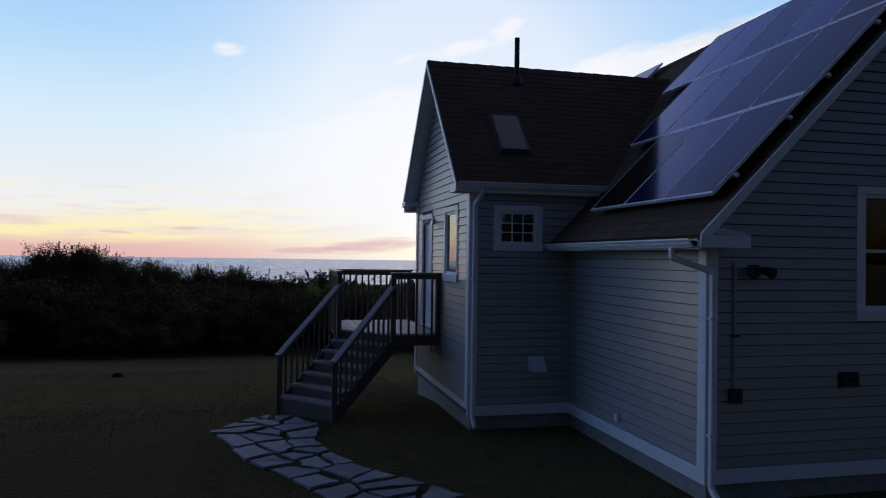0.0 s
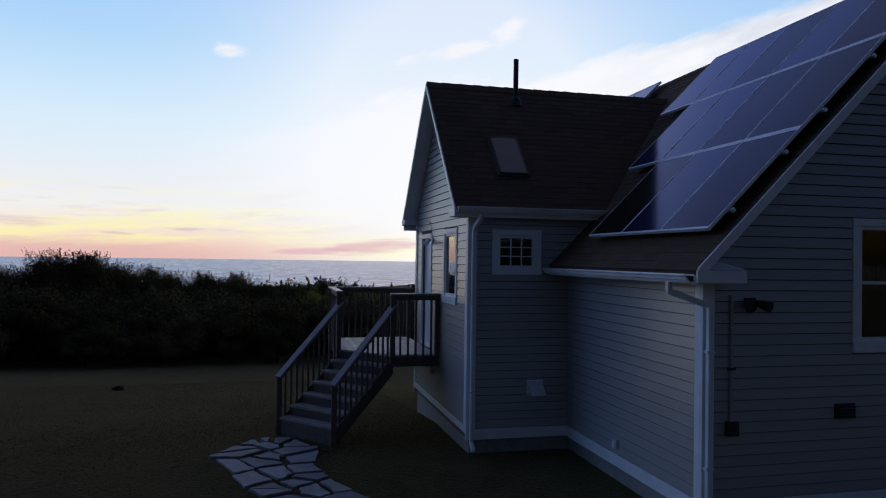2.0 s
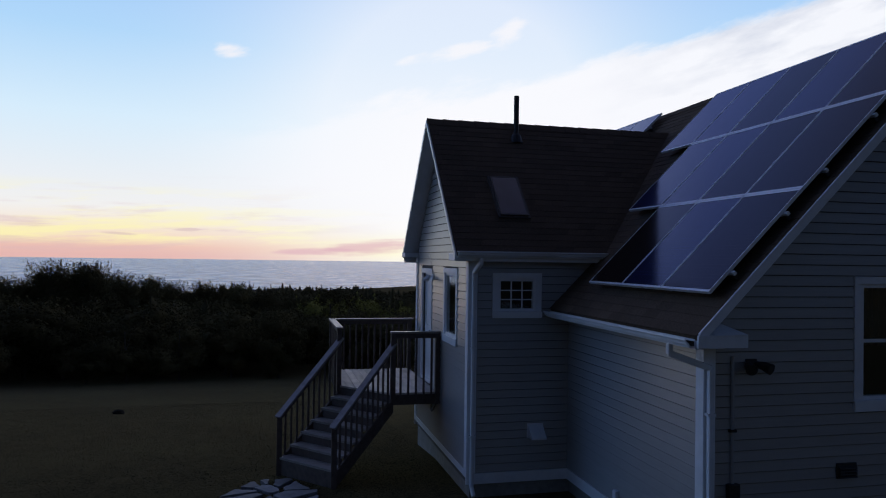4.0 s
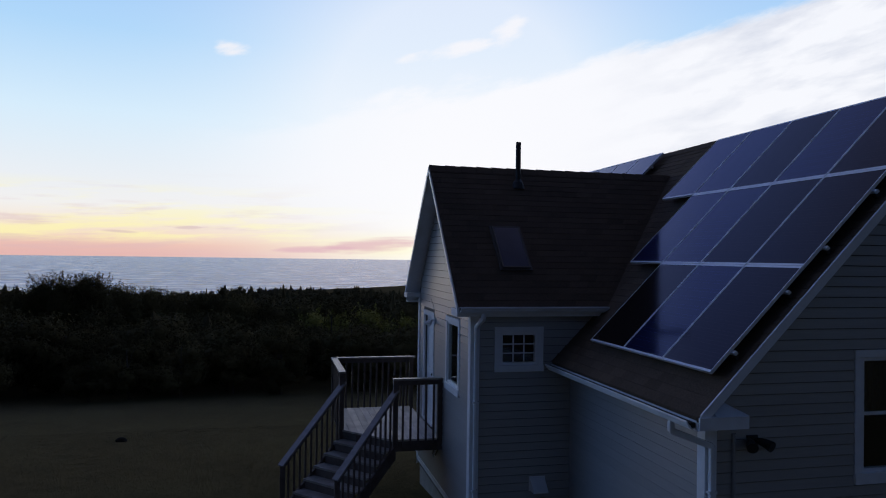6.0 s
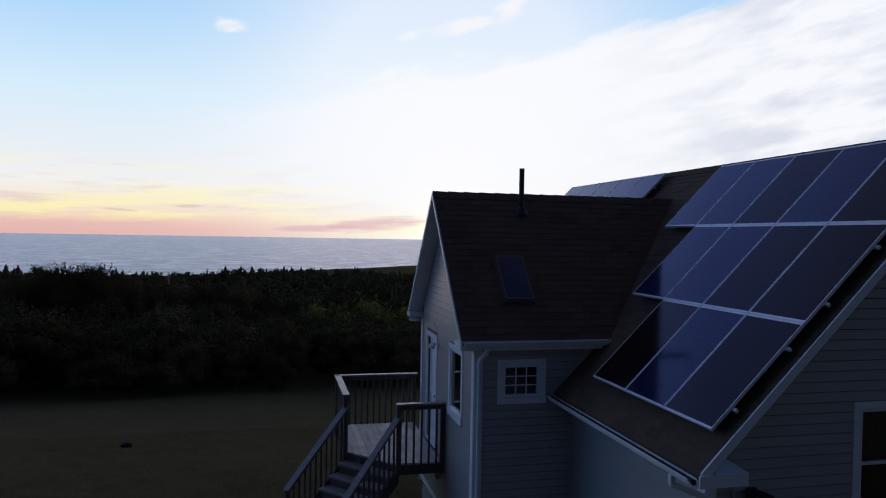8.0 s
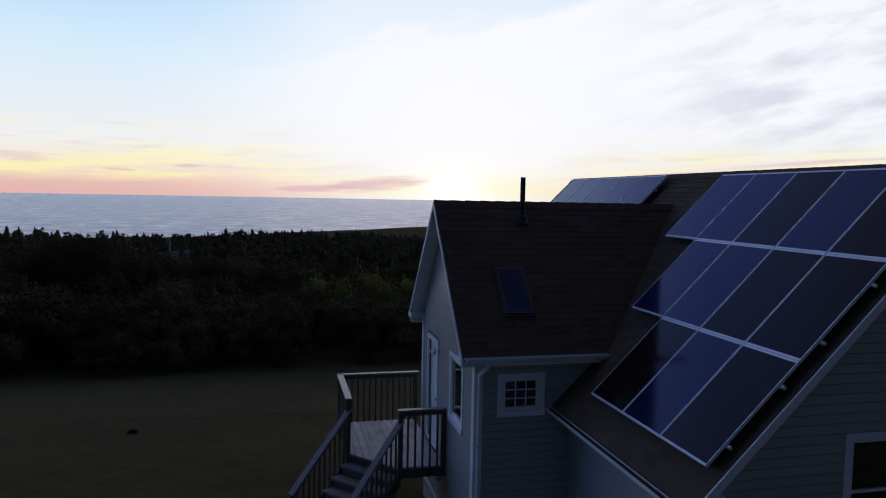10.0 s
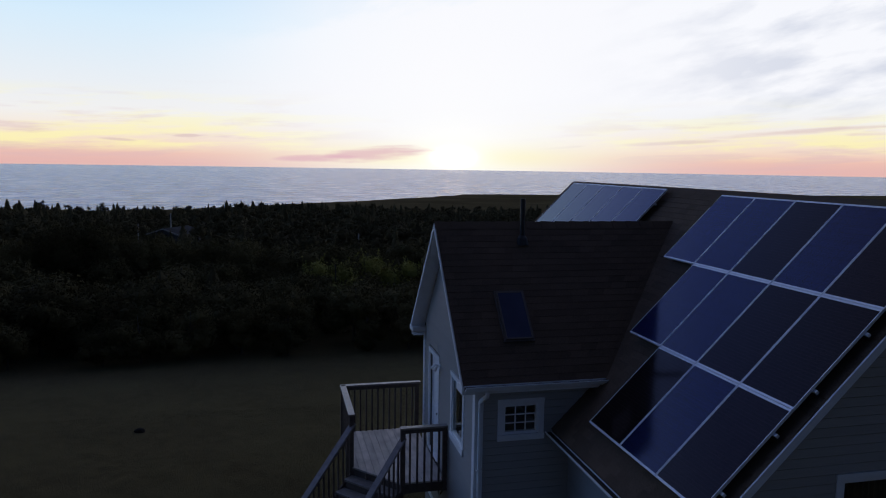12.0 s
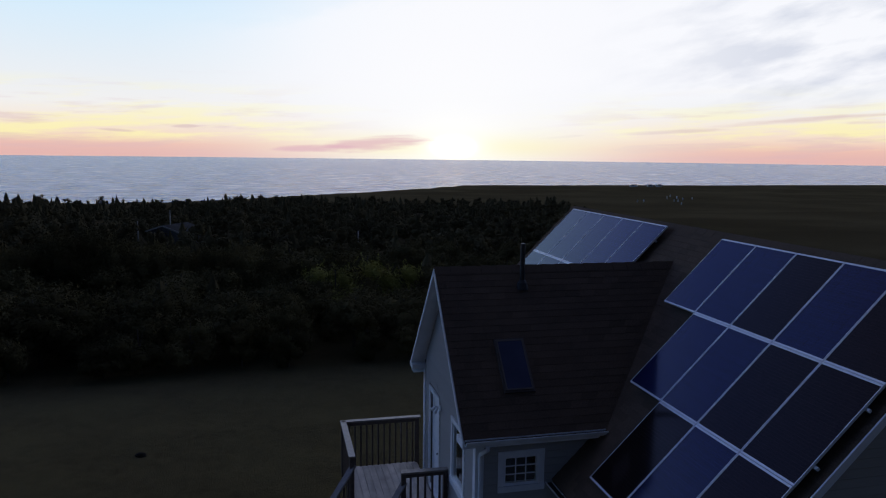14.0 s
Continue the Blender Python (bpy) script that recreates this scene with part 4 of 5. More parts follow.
def make_panel(m, group, cells, tone):
    """A framed panel lying in its own x (up the slope), y (across) plane."""
    root = new("solar_panel")
    root.matrix_world = m
    tagged(root, "framed " + tone + " solar panel fixed on the shingle roof", "solar panel", group)
    w, l, d = 1.000, 1.660, 0.040

    def add(name, bm, mat, label=""):
        me = bpy.data.meshes.new(name)
        bmesh.ops.recalc_face_normals(bm, faces=bm.faces)
        bm.to_mesh(me)
        bm.free()
        me.materials.append(mat)
        ob = new(name, me)
        ob.parent = root
        return tagged(ob, label)

    f = 0.013
    for x0, x1, y0, y1 in ((0, 0.032, 0, w), (l - 0.032, l, 0, w), (0.032, l - 0.032, 0, f), (0.032, l - 0.032, w - f, w)):
        add("frame", box(x0, x1, y0, y1, -d, 0.0, 0.0015), SILVER, "silver aluminium frame")
    add("cell_sheet", box(0.032, l - 0.032, f, w - f, -0.012, -0.004), cells, tone + " cells under glass")
    add("backsheet", box(0.032, l - 0.032, f, w - f, -0.02, -0.0125), BACK)
    return root


DARK_PANELS = {(0, 0), (0, 2), (1, 2), (1, 3), (2, 2), (2, 4)}


def build_panels():
    s = math.sqrt(0.5)
    turn = Matrix(((s, 0, -s, 0), (0, 1, 0, 0), (s, 0, s, 0), (0, 0, 0, 1)))
    foot = Vector((-0.135, 0, -0.135 + MAIN_C + 0.245))
    first = {}
    spots = []
    tops = (-1.0, 0.01, 1.02)
    for row, (y0, count) in enumerate(zip(tops, (3, 4, 5))):
        for k in range(count):
            spots.append((row, y0 - (k + 1) * PITCH, "panels on the south part of the roof"))
    for row in (1, 2):
        for k in range(5):
            spots.append((row, 3.06 + k * PITCH, "panels on the north part of the roof"))
    for row, y, group in spots:
        up = 0.06 if y > 3 else 0.0
        m = Matrix.Translation(foot + Vector((s, 0, s)) * (row * (LONG + 0.012) + up) + Vector((0, y, 0))) @ turn
        tone = "brownish black" if y < 3 and (row, round((tops[row] - y) / PITCH) - 1) in DARK_PANELS else "dark blue"
        if tone not in first:
            first[tone] = make_panel(m, group, CELLS_DARK if tone[0] == "b" else CELLS, tone)
        else:
            tagged(copy_thing(first[tone], m), group=group)
    # rails and feet under the panels
    rails = thing("panel_rail", (0.2, -4.0, 3.9), "aluminium mounting rails and feet under solar panels", "mounting rail")
    for row in range(3):
        for v in (0.35, 1.3):
            for y0, y1 in ((-4.09, 0.01 + 1.01 * row - 1.01), (3.05, 8.12)):
                if y0 > 0 and row == 0:
                    continue
                d = row * (LONG + 0.012) + v
                p = foot + Vector((s, 0, s)) * d + Vector((s, 0, -s)) * 0.062
                part("rail", beam((p.x, y0, p.z), (p.x, y1, p.z), 0.04, 0.04, (-s, 0, s)), SILVER, rails)
                n = max(2, round((y1 - y0) / 1.2))
                for i in range(n + 1):
                    y = y0 + 0.06 + (y1 - y0 - 0.12) * i / n
                    q = p + Vector((s, 0, -s)) * 0.05
                    part("foot", beam((q.x, y - 0.025, q.z), (q.x, y + 0.025, q.z), 0.05, 0.07, (-s, 0, s)), METAL_DARK, rails)


build_panels()


# ---- deck and stairs ----
DECK_Z, RAIL_Z = 1.55, 2.67
DX0, DX1, DY0, DY1 = -3.47, WING_X - 0.045, 1.97, 4.80
TOP_FAR, TOP_NEAR = Vector((DX0, 2.92, 0)), Vector((-2.60, DY0 - 0.03, 0))
ALONG = (TOP_NEAR - TOP_FAR).normalized()
DOWN = Vector((ALONG.y, -ALONG.x, 0))
RISE, RUN, TREADS = 0.174, 0.252, 6


def clip(poly, p, n):
    """Keeps the part of a plan polygon where (q - p) . n <= 0."""
    out = []
    for a, b in zip(poly, poly[1:] + poly[:1]):
        da, db = (a[0] - p[0]) * n[0] + (a[1] - p[1]) * n[1], (b[0] - p[0]) * n[0] + (b[1] - p[1]) * n[1]
        if da <= 0:
            out.append(a)
        if da * db < 0:
            k = da / (da - db)
            out.append((a[0] + (b[0] - a[0]) * k, a[1] + (b[1] - a[1]) * k))
    return out


def plate(poly, z0, z1):
    bm = bmesh.new()
    solid(bm, [(x, y, z0) for x, y in poly], [(x, y, z1) for x, y in poly])
    return bm


def build_deck():
    deck = thing("deck", (-2.6, 3.3, 0.2), "raised weathered wooden deck with railings and stairs", "deck")
    edge = DOWN
    x = DX0 - 0.02
    while x < DX1 - 0.05:
        x1 = min(x + 0.138, DX1)
        poly = clip([(x, DY0 - 0.03), (x1, DY0 - 0.03), (x1, DY1 + 0.03 + random.uniform(-0.008, 0.008)), (x, DY1 + 0.03)], TOP_FAR + edge * 0.03, edge)
        if len(poly) > 2:
            part("deck_board", plate(poly, DECK_Z - 0.035, DECK_Z + random.uniform(-0.0015, 0.0015)), DECKWOOD, deck)
        x += 0.144
    corners = [(DX1, DY0), (TOP_NEAR.x, DY0), (DX0, TOP_FAR.y), (DX0, DY1), (DX1, DY1)]
    for a, b in zip(corners, corners[1:]):
        part("rim_joist", beam((*a, DECK_Z - 0.13), (*b, DECK_Z - 0.13), 0.04, 0.185, soft=0.004), RAILWOOD, deck, "dark stained beam")
    for y in (2.6, 3.2, 3.8, 4.3):
        part("joist", beam((DX0 + 0.5 * max(0, 3.0 - y) + 0.03, y, DECK_Z - 0.125), (DX1, y, DECK_Z - 0.125), 0.04, 0.16), RAILWOOD, deck)
    for px, py in ((DX0 + 0.08, DY1 - 0.08), (DX0 + 0.08, 3.05)):
        part("support_post", box(px - 0.045, px + 0.045, py - 0.045, py + 0.045, ground_z(px, py) - 0.1, DECK_Z - 0.222, 0.005), RAILWOOD, deck)
    # railings round the platform: caps, posts, balusters
    runs = [((DX1 + 0.01, DY0 - 0.02), (TOP_NEAR.x, DY0 - 0.02)), ((DX0 - 0.02, TOP_FAR.y - 0.02), (DX0 - 0.02, DY1 + 0.02)), ((DX0 - 0.02, DY1 + 0.02), (DX1 + 0.01, DY1 + 0.02))]
    for (ax, ay), (bx, by) in runs:
        d = Vector((bx - ax, by - ay, 0))
        n = d.normalized()
        part("rail_cap", beam(Vector((ax, ay, RAIL_Z - 0.018)) - n * 0.05, Vector((bx, by, RAIL_Z - 0.018)) + n * 0.05, 0.135, 0.036, soft=0.005), RAILCAP, deck, "weathered flat handrail")
        part("under_rail", beam((ax, ay, RAIL_Z - 0.082), (bx, by, RAIL_Z - 0.082), 0.036, 0.088, soft=0.004), RAILWOOD, deck)
        k = max(2, round(d.length / 0.138))
        for i in range(1, k):
            p = Vector((ax, ay, 0)) + d * (i / k)
            part("baluster", box(p.x - 0.018, p.x + 0.018, p.y - 0.018, p.y + 0.018, DECK_Z - 0.16, RAIL_Z - 0.127), RAILWOOD, deck)
    for px, py, top in ((DX1 - 0.02, DY0 - 0.022, RAIL_Z - 0.037), (TOP_NEAR.x, TOP_NEAR.y, RAIL_Z - 0.037), (TOP_FAR.x - 0.02, TOP_FAR.y, RAIL_Z - 0.037), (DX0 - 0.022, DY1 + 0.022, RAIL_Z - 0.037), (DX1 - 0.02, DY1 + 0.022, RAIL_Z - 0.037)):
        part("post", box(px - 0.045, px + 0.045, py - 0.045, py + 0.045, DECK_Z - 0.21, top, 0.005), RAILWOOD, deck)
    # stairs
    width = (TOP_NEAR - TOP_FAR).length
    for i in range(TREADS):
        z = DECK_Z - RISE * (i + 1)
        a = TOP_FAR + DOWN * (RUN * i - 0.01) + ALONG * 0.02
        ring = [a, a + ALONG * (width - 0.04), a + ALONG * (width - 0.04) + DOWN * (RUN + 0.035), a + DOWN * (RUN + 0.035)]
        part("tread", plate([(p.x, p.y) for p in ring], z - 0.038, z), STEPWOOD, deck, "worn grey wooden tread")
        b = TOP_FAR + DOWN * (RUN * i - 0.012 + 0.004) + ALONG * 0.06
        ring = [b, b + ALONG * (width - 0.12), b + ALONG * (width - 0.12) + DOWN * 0.02, b + DOWN * 0.02]
        part("riser", plate([(p.x, p.y) for p in ring], z + 0.001, z + RISE - 0.039), RAILWOOD, deck)
    b = TOP_FAR + DOWN * (RUN * TREADS - 0.01) + ALONG * 0.06
    ring = [b, b + ALONG * (width - 0.12), b + ALONG * (width - 0.12) + DOWN * 0.02, b + DOWN * 0.02]
    part("riser", plate([(p.x, p.y) for p in ring], 0.2, DECK_Z - RISE * TREADS - 0.039), RAILWOOD, deck)
    slope = RISE / RUN
    for top in (TOP_FAR, TOP_NEAR):
        foot = top + DOWN * (RUN * TREADS)
        part("stringer", beam((*top.xy, DECK_Z - 0.22), (*foot.xy, DECK_Z - 0.22 - slope * RUN * TREADS + 0.02), 0.04, 0.27, plumb=True), RAILWOOD, deck)
        hi, lo = Vector((*top.xy, 2.43)), Vector((*foot.xy, 1.235))
        d = (lo - hi).normalized()
        part("rail_cap", beam(hi - d * 0.04, lo + d * 0.06, 0.135, 0.036, soft=0.005), RAILCAP, deck, "weathered sloping handrail")
        part("under_rail", beam(hi + Vector((0, 0, -0.065)), lo + Vector((0, 0, -0.065)), 0.036, 0.085, plumb=True), RAILWOOD, deck)
        part("newel_post", box(foot.x - 0.045, foot.x + 0.045, foot.y - 0.045, foot.y + 0.045, 0.15, 1.195, 0.005), RAILWOOD, deck)
        for i in range(1, 11):
            k = i / 11
            p = hi.lerp(lo, k)
            low = DECK_Z - 0.30 - slope * RUN * TREADS * k
            part("baluster", box(p.x - 0.018, p.x + 0.018, p.y - 0.018, p.y + 0.018, max(0.24, low), p.z - 0.112), RAILWOOD, deck)


build_deck()


# ---- fittings on the walls ----
def build_fittings():
    # twin lamp beside the deck door
    y, z = 2.58, 3.66
    lamp_ = thing("wall_lamp", (WING_X - 0.03, y, z), "pale twin-headed outdoor wall lamp beside the door", "wall lamp")
    part("backplate", tube([(WING_X - 0.030, y, z), (WING_X - 0.055, y, z)], 0.06, 14), GUTTER, lamp_)
    for sy in (-1, 1):
        part("arm", tube([(WING_X - 0.05, y, z), (WING_X - 0.11, y + sy * 0.03, z + 0.03), (WING_X - 0.14, y + sy * 0.07, z + 0.01)], 0.012, 8), GUTTER, lamp_)
        part("shade", tube([(WING_X - 0.12, y + sy * 0.06, z + 0.015), (WING_X - 0.14, y + sy * 0.08, z - 0.01), (WING_X - 0.18, y + sy * 0.11, z - 0.06)], 0.024, 14, r_end=0.042), GUTTER, lamp_, "pale metal lamp head")
    part("cable", tube([(WING_X - 0.042, y + 0.01, z + 0.03), (WING_X - 0.045, y + 0.02, z + 0.17), (WING_X - 0.044, y + 0.10, z + 0.28), (WING_X - 0.043, y + 0.24, z + 0.36), (WING_X - 0.042, y + 0.36, z + 0.42)], 0.005, 6), SIDING, lamp_, "thin grey cable")
    # hooded exhaust vent on the wing's south wall
    vent = thing("wall_vent", (-0.587, -0.02, 1.14), "white hooded exhaust vent on clapboard wall", "vent")
    part("flange", box(-0.725, -0.45, -0.034, -0.023, 1.135, 1.375, 0.003), GUTTER, vent)
    bm = bmesh.new()
    solid(bm, [(-0.71, -0.035, 1.15), (-0.71, -0.23, 1.15), (-0.71, -0.23, 1.175), (-0.71, -0.035, 1.36)], [(-0.465, -0.035, 1.15), (-0.465, -0.23, 1.15), (-0.465, -0.23, 1.175), (-0.465, -0.035, 1.36)])
    part("hood", bm, GUTTER, vent)
    # covered socket on the long wall
    tap = thing("outdoor_socket", (-0.03, -1.79, 0.76), "small white covered outdoor socket on clapboard wall", "socket")
    part("box", box(-0.075, -0.023, -1.84, -1.74, 0.70, 0.82, 0.008), GUTTER, tap)
    part("cover", box(-0.087, -0.076, -1.832, -1.748, 0.71, 0.815, 0.004), GUTTER, tap)
    # bent pipe under the deck, out of the gable wall
    pipe = thing("drain_pipe", (WING_X - 0.02, 1.97, 1.36), "short bright metal pipe bent up from the gable wall", "pipe")
    part("elbow", tube([(WING_X - 0.02, 1.97, 1.36), (WING_X - 0.07, 1.98, 1.34), (WING_X - 0.11, 2.05, 1.20), (WING_X - 0.13, 2.09, 1.17), (WING_X - 0.14, 2.11, 1.22), (WING_X - 0.13, 2.09, 1.33)], 0.020, 10), CHROME, pipe)
    part("collar", tube([(WING_X - 0.018, 1.97, 1.36), (WING_X - 0.035, 1.97, 1.36)], 0.04, 12), GUTTER, pipe)
    # conduit and twin floodlight on the front wall
    con = thing("conduit", (0.33, FRONT - 0.03, 1.45), "grey electrical conduit with meter box on front wall", "conduit")
    part("pipe", tube([(0.33, FRONT - 0.045, 1.45), (0.33, FRONT - 0.045, 2.2), (0.33, FRONT - 0.045, 2.95)], 0.022, 10), SIDING, con)
    part("junction_box", box(0.26, 0.40, FRONT - 0.10, FRONT - 0.023, 1.36, 1.52, 0.008), METAL_DARK, con, "dark box")
    part("bracket", box(0.29, 0.37, FRONT - 0.07, FRONT - 0.023, 2.1, 2.13), METAL_DARK, con)
    flood = thing("flood_light", (0.56, FRONT - 0.03, 2.85), "dark twin floodlight under the gable return", "flood light")
    part("backplate", box(0.50, 0.64, FRONT - 0.05, FRONT - 0.023, 2.80, 2.92, 0.006), METAL_DARK, flood)
    for sx in (-0.09, 0.09):
        part("head", tube([(0.57 + sx * 0.6, FRONT - 0.06, 2.86), (0.57 + sx, FRONT - 0.13, 2.85), (0.57 + sx * 1.4, FRONT - 0.22, 2.82)], 0.035, 12, r_end=0.065), METAL_DARK, flood)
    grille = thing("wall_vent", (1.87, FRONT - 0.03, 1.52), "dark louvred vent on clapboard wall", "vent")
    part("frame", box(1.73, 2.01, FRONT - 0.045, FRONT - 0.023, 1.49, 1.67, 0.004), METAL_DARK, grille)
    for i in range(4):
        z = 1.515 + i * 0.035
        bm = bmesh.new()
        solid(bm, [(1.75, FRONT - 0.046, z), (1.75, FRONT - 0.085, z - 0.012), (1.75, FRONT - 0.08, z + 0.002), (1.75, FRONT - 0.046, z + 0.02)], [(1.99, FRONT - 0.046, z), (1.99, FRONT - 0.085, z - 0.012), (1.99, FRONT - 0.08, z + 0.002), (1.99, FRONT - 0.046, z + 0.02)])
        part("slat", bm, METAL_DARK, grille)


build_fittings()


# ---- flagstone path ----
def build_path():
    left = [(-5.15, 1.32), (-5.64, 0.55), (-5.24, -0.48), (-4.94, -1.30), (-4.55, -1.95), (-4.19, -2.65), (-3.4, -3.75), (-2.4, -4.7)]
    right = [(-4.45, 1.48), (-4.0, 0.62), (-4.12, -0.2), (-3.93, -0.92), (-3.54, -1.69), (-3.05, -2.35), (-2.5, -3.2), (-1.7, -4.0)]
    path = thing("path", (-4.4, -1.0, 0.2), "curved path of irregular grey flagstones set in the lawn", "path", kind="structure")

    def at(s, w):
        i = min(int(s), len(left) - 2)
        k = s - i
        l = Vector(left[i]).lerp(Vector(left[i + 1]), k)
        r = Vector(right[i]).lerp(Vector(right[i + 1]), k)
        return l.lerp(r, w)

    rng = random.Random(11)
    seeds, guards, where = [], [], []
    s = 0.12
    while s < 6.95:
        cols = 3 if rng.random() < 0.45 or s < 1.6 else 2
        for c in range(cols):
            k = min(6.98, max(0.02, s + rng.uniform(-0.26, 0.26)))
            seeds.append(at(k, (c + 0.5) / cols + rng.uniform(-0.13, 0.13)))
            where.append(int(k))
        s += 0.58 if s > 1 else 0.46
    guards += [at(0.0, w) * 2 - at(0.35, w) for w in (0.1, 0.5, 0.9)] + [at(6.99, w) * 2 - at(6.7, w) for w in (0.1, 0.5, 0.9)]
    every = seeds + guards
    for p, i in zip(seeds, where):
        cell = [(p.x - 1, p.y - 1), (p.x + 1, p.y - 1), (p.x + 1, p.y + 1), (p.x - 1, p.y + 1)]
        for q in every:
            if q is not p and (q - p).length < 2:
                n = (q - p).normalized()
                cell = clip(cell, (p + q) / 2 - n * rng.choice((0.010, 0.018, 0.028, 0.045, 0.075)), n)
                if len(cell) < 3:
                    break
        if len(cell) < 3:
            continue
        sides = [(left[i], left[i + 1], 1), (right[i], right[i + 1], -1)]
        if i < 2:
            sides.append((left[1 - i], left[2 - i], 1))
        for a, c, turned in sides:
            d = (Vector(c) - Vector(a)).normalized()
            cell = clip(cell, Vector(a) + Vector((d.y, -d.x)) * turned * rng.uniform(-0.03, 0.05), Vector((d.y, -d.x)) * turned)
        if len(cell) < 3:
            continue
        # broken corners and ragged edges
        ring = []
        for a, b, c in zip(cell[-1:] + cell[:-1], cell, cell[1:] + cell[:1]):
            a, b, c = Vector(a), Vector(b), Vector(c)
            k = rng.uniform(0.01, 0.12)
            ring += [b.lerp(a, k), b.lerp(c, k * rng.uniform(0.3, 1.0))]
            side = c - b
            if side.length > 0.16:
                inward = Vector((-side.y, side.x)).normalized()
                for f in (0.35, 0.6):
                    ring.append(b.lerp(c, f + rng.uniform(-0.1, 0.1)) + inward * rng.uniform(-0.004, 0.028))
        mid = sum(ring, Vector((0, 0))) / len(ring)
        z = 0.250 + rng.uniform(-0.008, 0.010)
        tx, ty = rng.uniform(-0.012, 0.012), rng.uniform(-0.012, 0.012)
        bm = bmesh.new()
        low = [bm.verts.new((v.x, v.y, 0.15)) for v in ring]
        lip = [bm.verts.new((v.x, v.y, z - 0.007 + tx * (v.x - mid.x) + ty * (v.y - mid.y))) for v in ring]
        top = [bm.verts.new((*(mid + (v - mid) * 0.982), z + tx * (v.x - mid.x) + ty * (v.y - mid.y))) for v in ring]
        m = len(ring)
        for r0, r1 in ((low, lip), (lip, top)):
            for i in range(m):
                bm.faces.new((r0[i], r0[(i + 1) % m], r1[(i + 1) % m], r1[i]))
        bm.faces.new(top)
        part("flagstone", bm, FLAG, path)


build_path()


# ---- plants ----
def mesh_from(name, verts, faces, mats):
    me = bpy.data.meshes.new(name)
    me.from_pydata([tuple(v) for v in verts], [], faces)
    for m in mats:
        me.materials.append(m)
    return me


def leaf_blades(points, normals, size, rng, stretch=1.5, ruffle=0.18):
    """Small leaf blades at points, facing roughly along normals."""
    n = len(points)
    nrm = normals / (np.linalg.norm(normals, axis=1)[:, None] + 1e-9) + rng.normal(0, ruffle, (n, 3))
    nrm /= np.linalg.norm(nrm, axis=1)[:, None] + 1e-9
    a = np.cross(nrm, rng.normal(0, 1, (n, 3)))
    a /= np.linalg.norm(a, axis=1)[:, None] + 1e-9
    b = np.cross(nrm, a)
    s = np.reshape(size, (-1, 1)) * rng.uniform(0.6, 1.3, (n, 1))
    v = np.stack([points - a * s * stretch * 0.5 + b * s * 0.36, points - a * s * stretch * 0.5 - b * s * 0.36, points + a * s * stretch * 0.6], 1).reshape(-1, 3)
    f = [(3 * i, 3 * i + 1, 3 * i + 2) for i in range(n)]
    return v, f


def ball(level):
    bm = bmesh.new()
    bmesh.ops.create_icosphere(bm, subdivisions=level, radius=1.0)
    v = np.array([tuple(p.co) for p in bm.verts])
    f = [tuple(p.index for p in q.verts) for q in bm.faces]
    bm.free()
    return v, f


BALLS = {1: ball(1), 2: ball(2)}


def broad_crown(seed, height, width, lobes, leaves, size, base=0.03, heart=1, shoots=0):
    rng = np.random.default_rng(seed)
    c = rng.normal(0, 1, (lobes, 3))
    c /= np.linalg.norm(c, axis=1)[:, None]
    c *= rng.uniform(0.25, 0.95, (lobes, 1)) ** 0.6
    mid, half = height * (1 + base) / 2, height * (1 - base) / 2
    centre = c * np.array([width / 2 * 0.8, width / 2 * 0.8, half * 0.85]) + np.array([0, 0, mid])
    r = rng.uniform(0.14, 0.27, lobes) * width
    pts, nrm = [], []
    for i in range(lobes):
        k = int(leaves * rng.uniform(0.6, 1.4))
        d = rng.normal(0, 1, (k, 3))
        d /= np.linalg.norm(d, axis=1)[:, None]
        p = centre[i] + d * (r[i] * rng.uniform(0.45, 1.08, (k, 1))) * np.array([1, 1, 0.9])
        pts.append(p)
        nrm.append(d)
    # loose sprays reaching out of the top
    k = int(leaves * 1.2)
    j = rng.integers(0, lobes, k)
    out = np.column_stack([rng.normal(0, 0.55, (k, 2)), rng.uniform(0.1, 1.0, k)])
    pts.append(centre[j] + out * r[j][:, None] * rng.uniform(0.7, 1.0, (k, 1)))
    nrm.append(out)
    # thin leafy shoots standing out of the upper lobes
    high = np.argsort(centre[:, 2])[lobes // 3:]
    for _ in range(shoots):
        j = rng.choice(high)
        way = np.array([rng.normal(0, 0.45), rng.normal(0, 0.45), 1.0])
        s = rng.uniform(0.0, 1.0, (18, 1))
        foot = centre[j] + np.array([rng.normal(0, 0.5), rng.normal(0, 0.5), 0.35]) * r[j]
        pts.append(foot + way * s * rng.uniform(0.45, 0.95) * r[j] + rng.normal(0, 0.055, (18, 3)) * (1.15 - s))
        nrm.append(rng.normal(0, 1, (18, 3)))
    v, f = leaf_blades(np.concatenate(pts), np.concatenate(nrm), size, rng)
    # inner twigs and leaves too dense to see through, one ragged clump in each lobe
    bv, bf = BALLS[heart]
    vs, count = [v], len(v)
    for i in range(lobes):
        vs.append(centre[i] + bv * (r[i] * 0.52 * rng.uniform(0.72, 1.15, (len(bv), 1))) * np.array([1, 1, 0.9]))
        f += [tuple(q + count for q in tri) for tri in bf]
        count += len(bv)
    return (np.concatenate(vs), f), centre


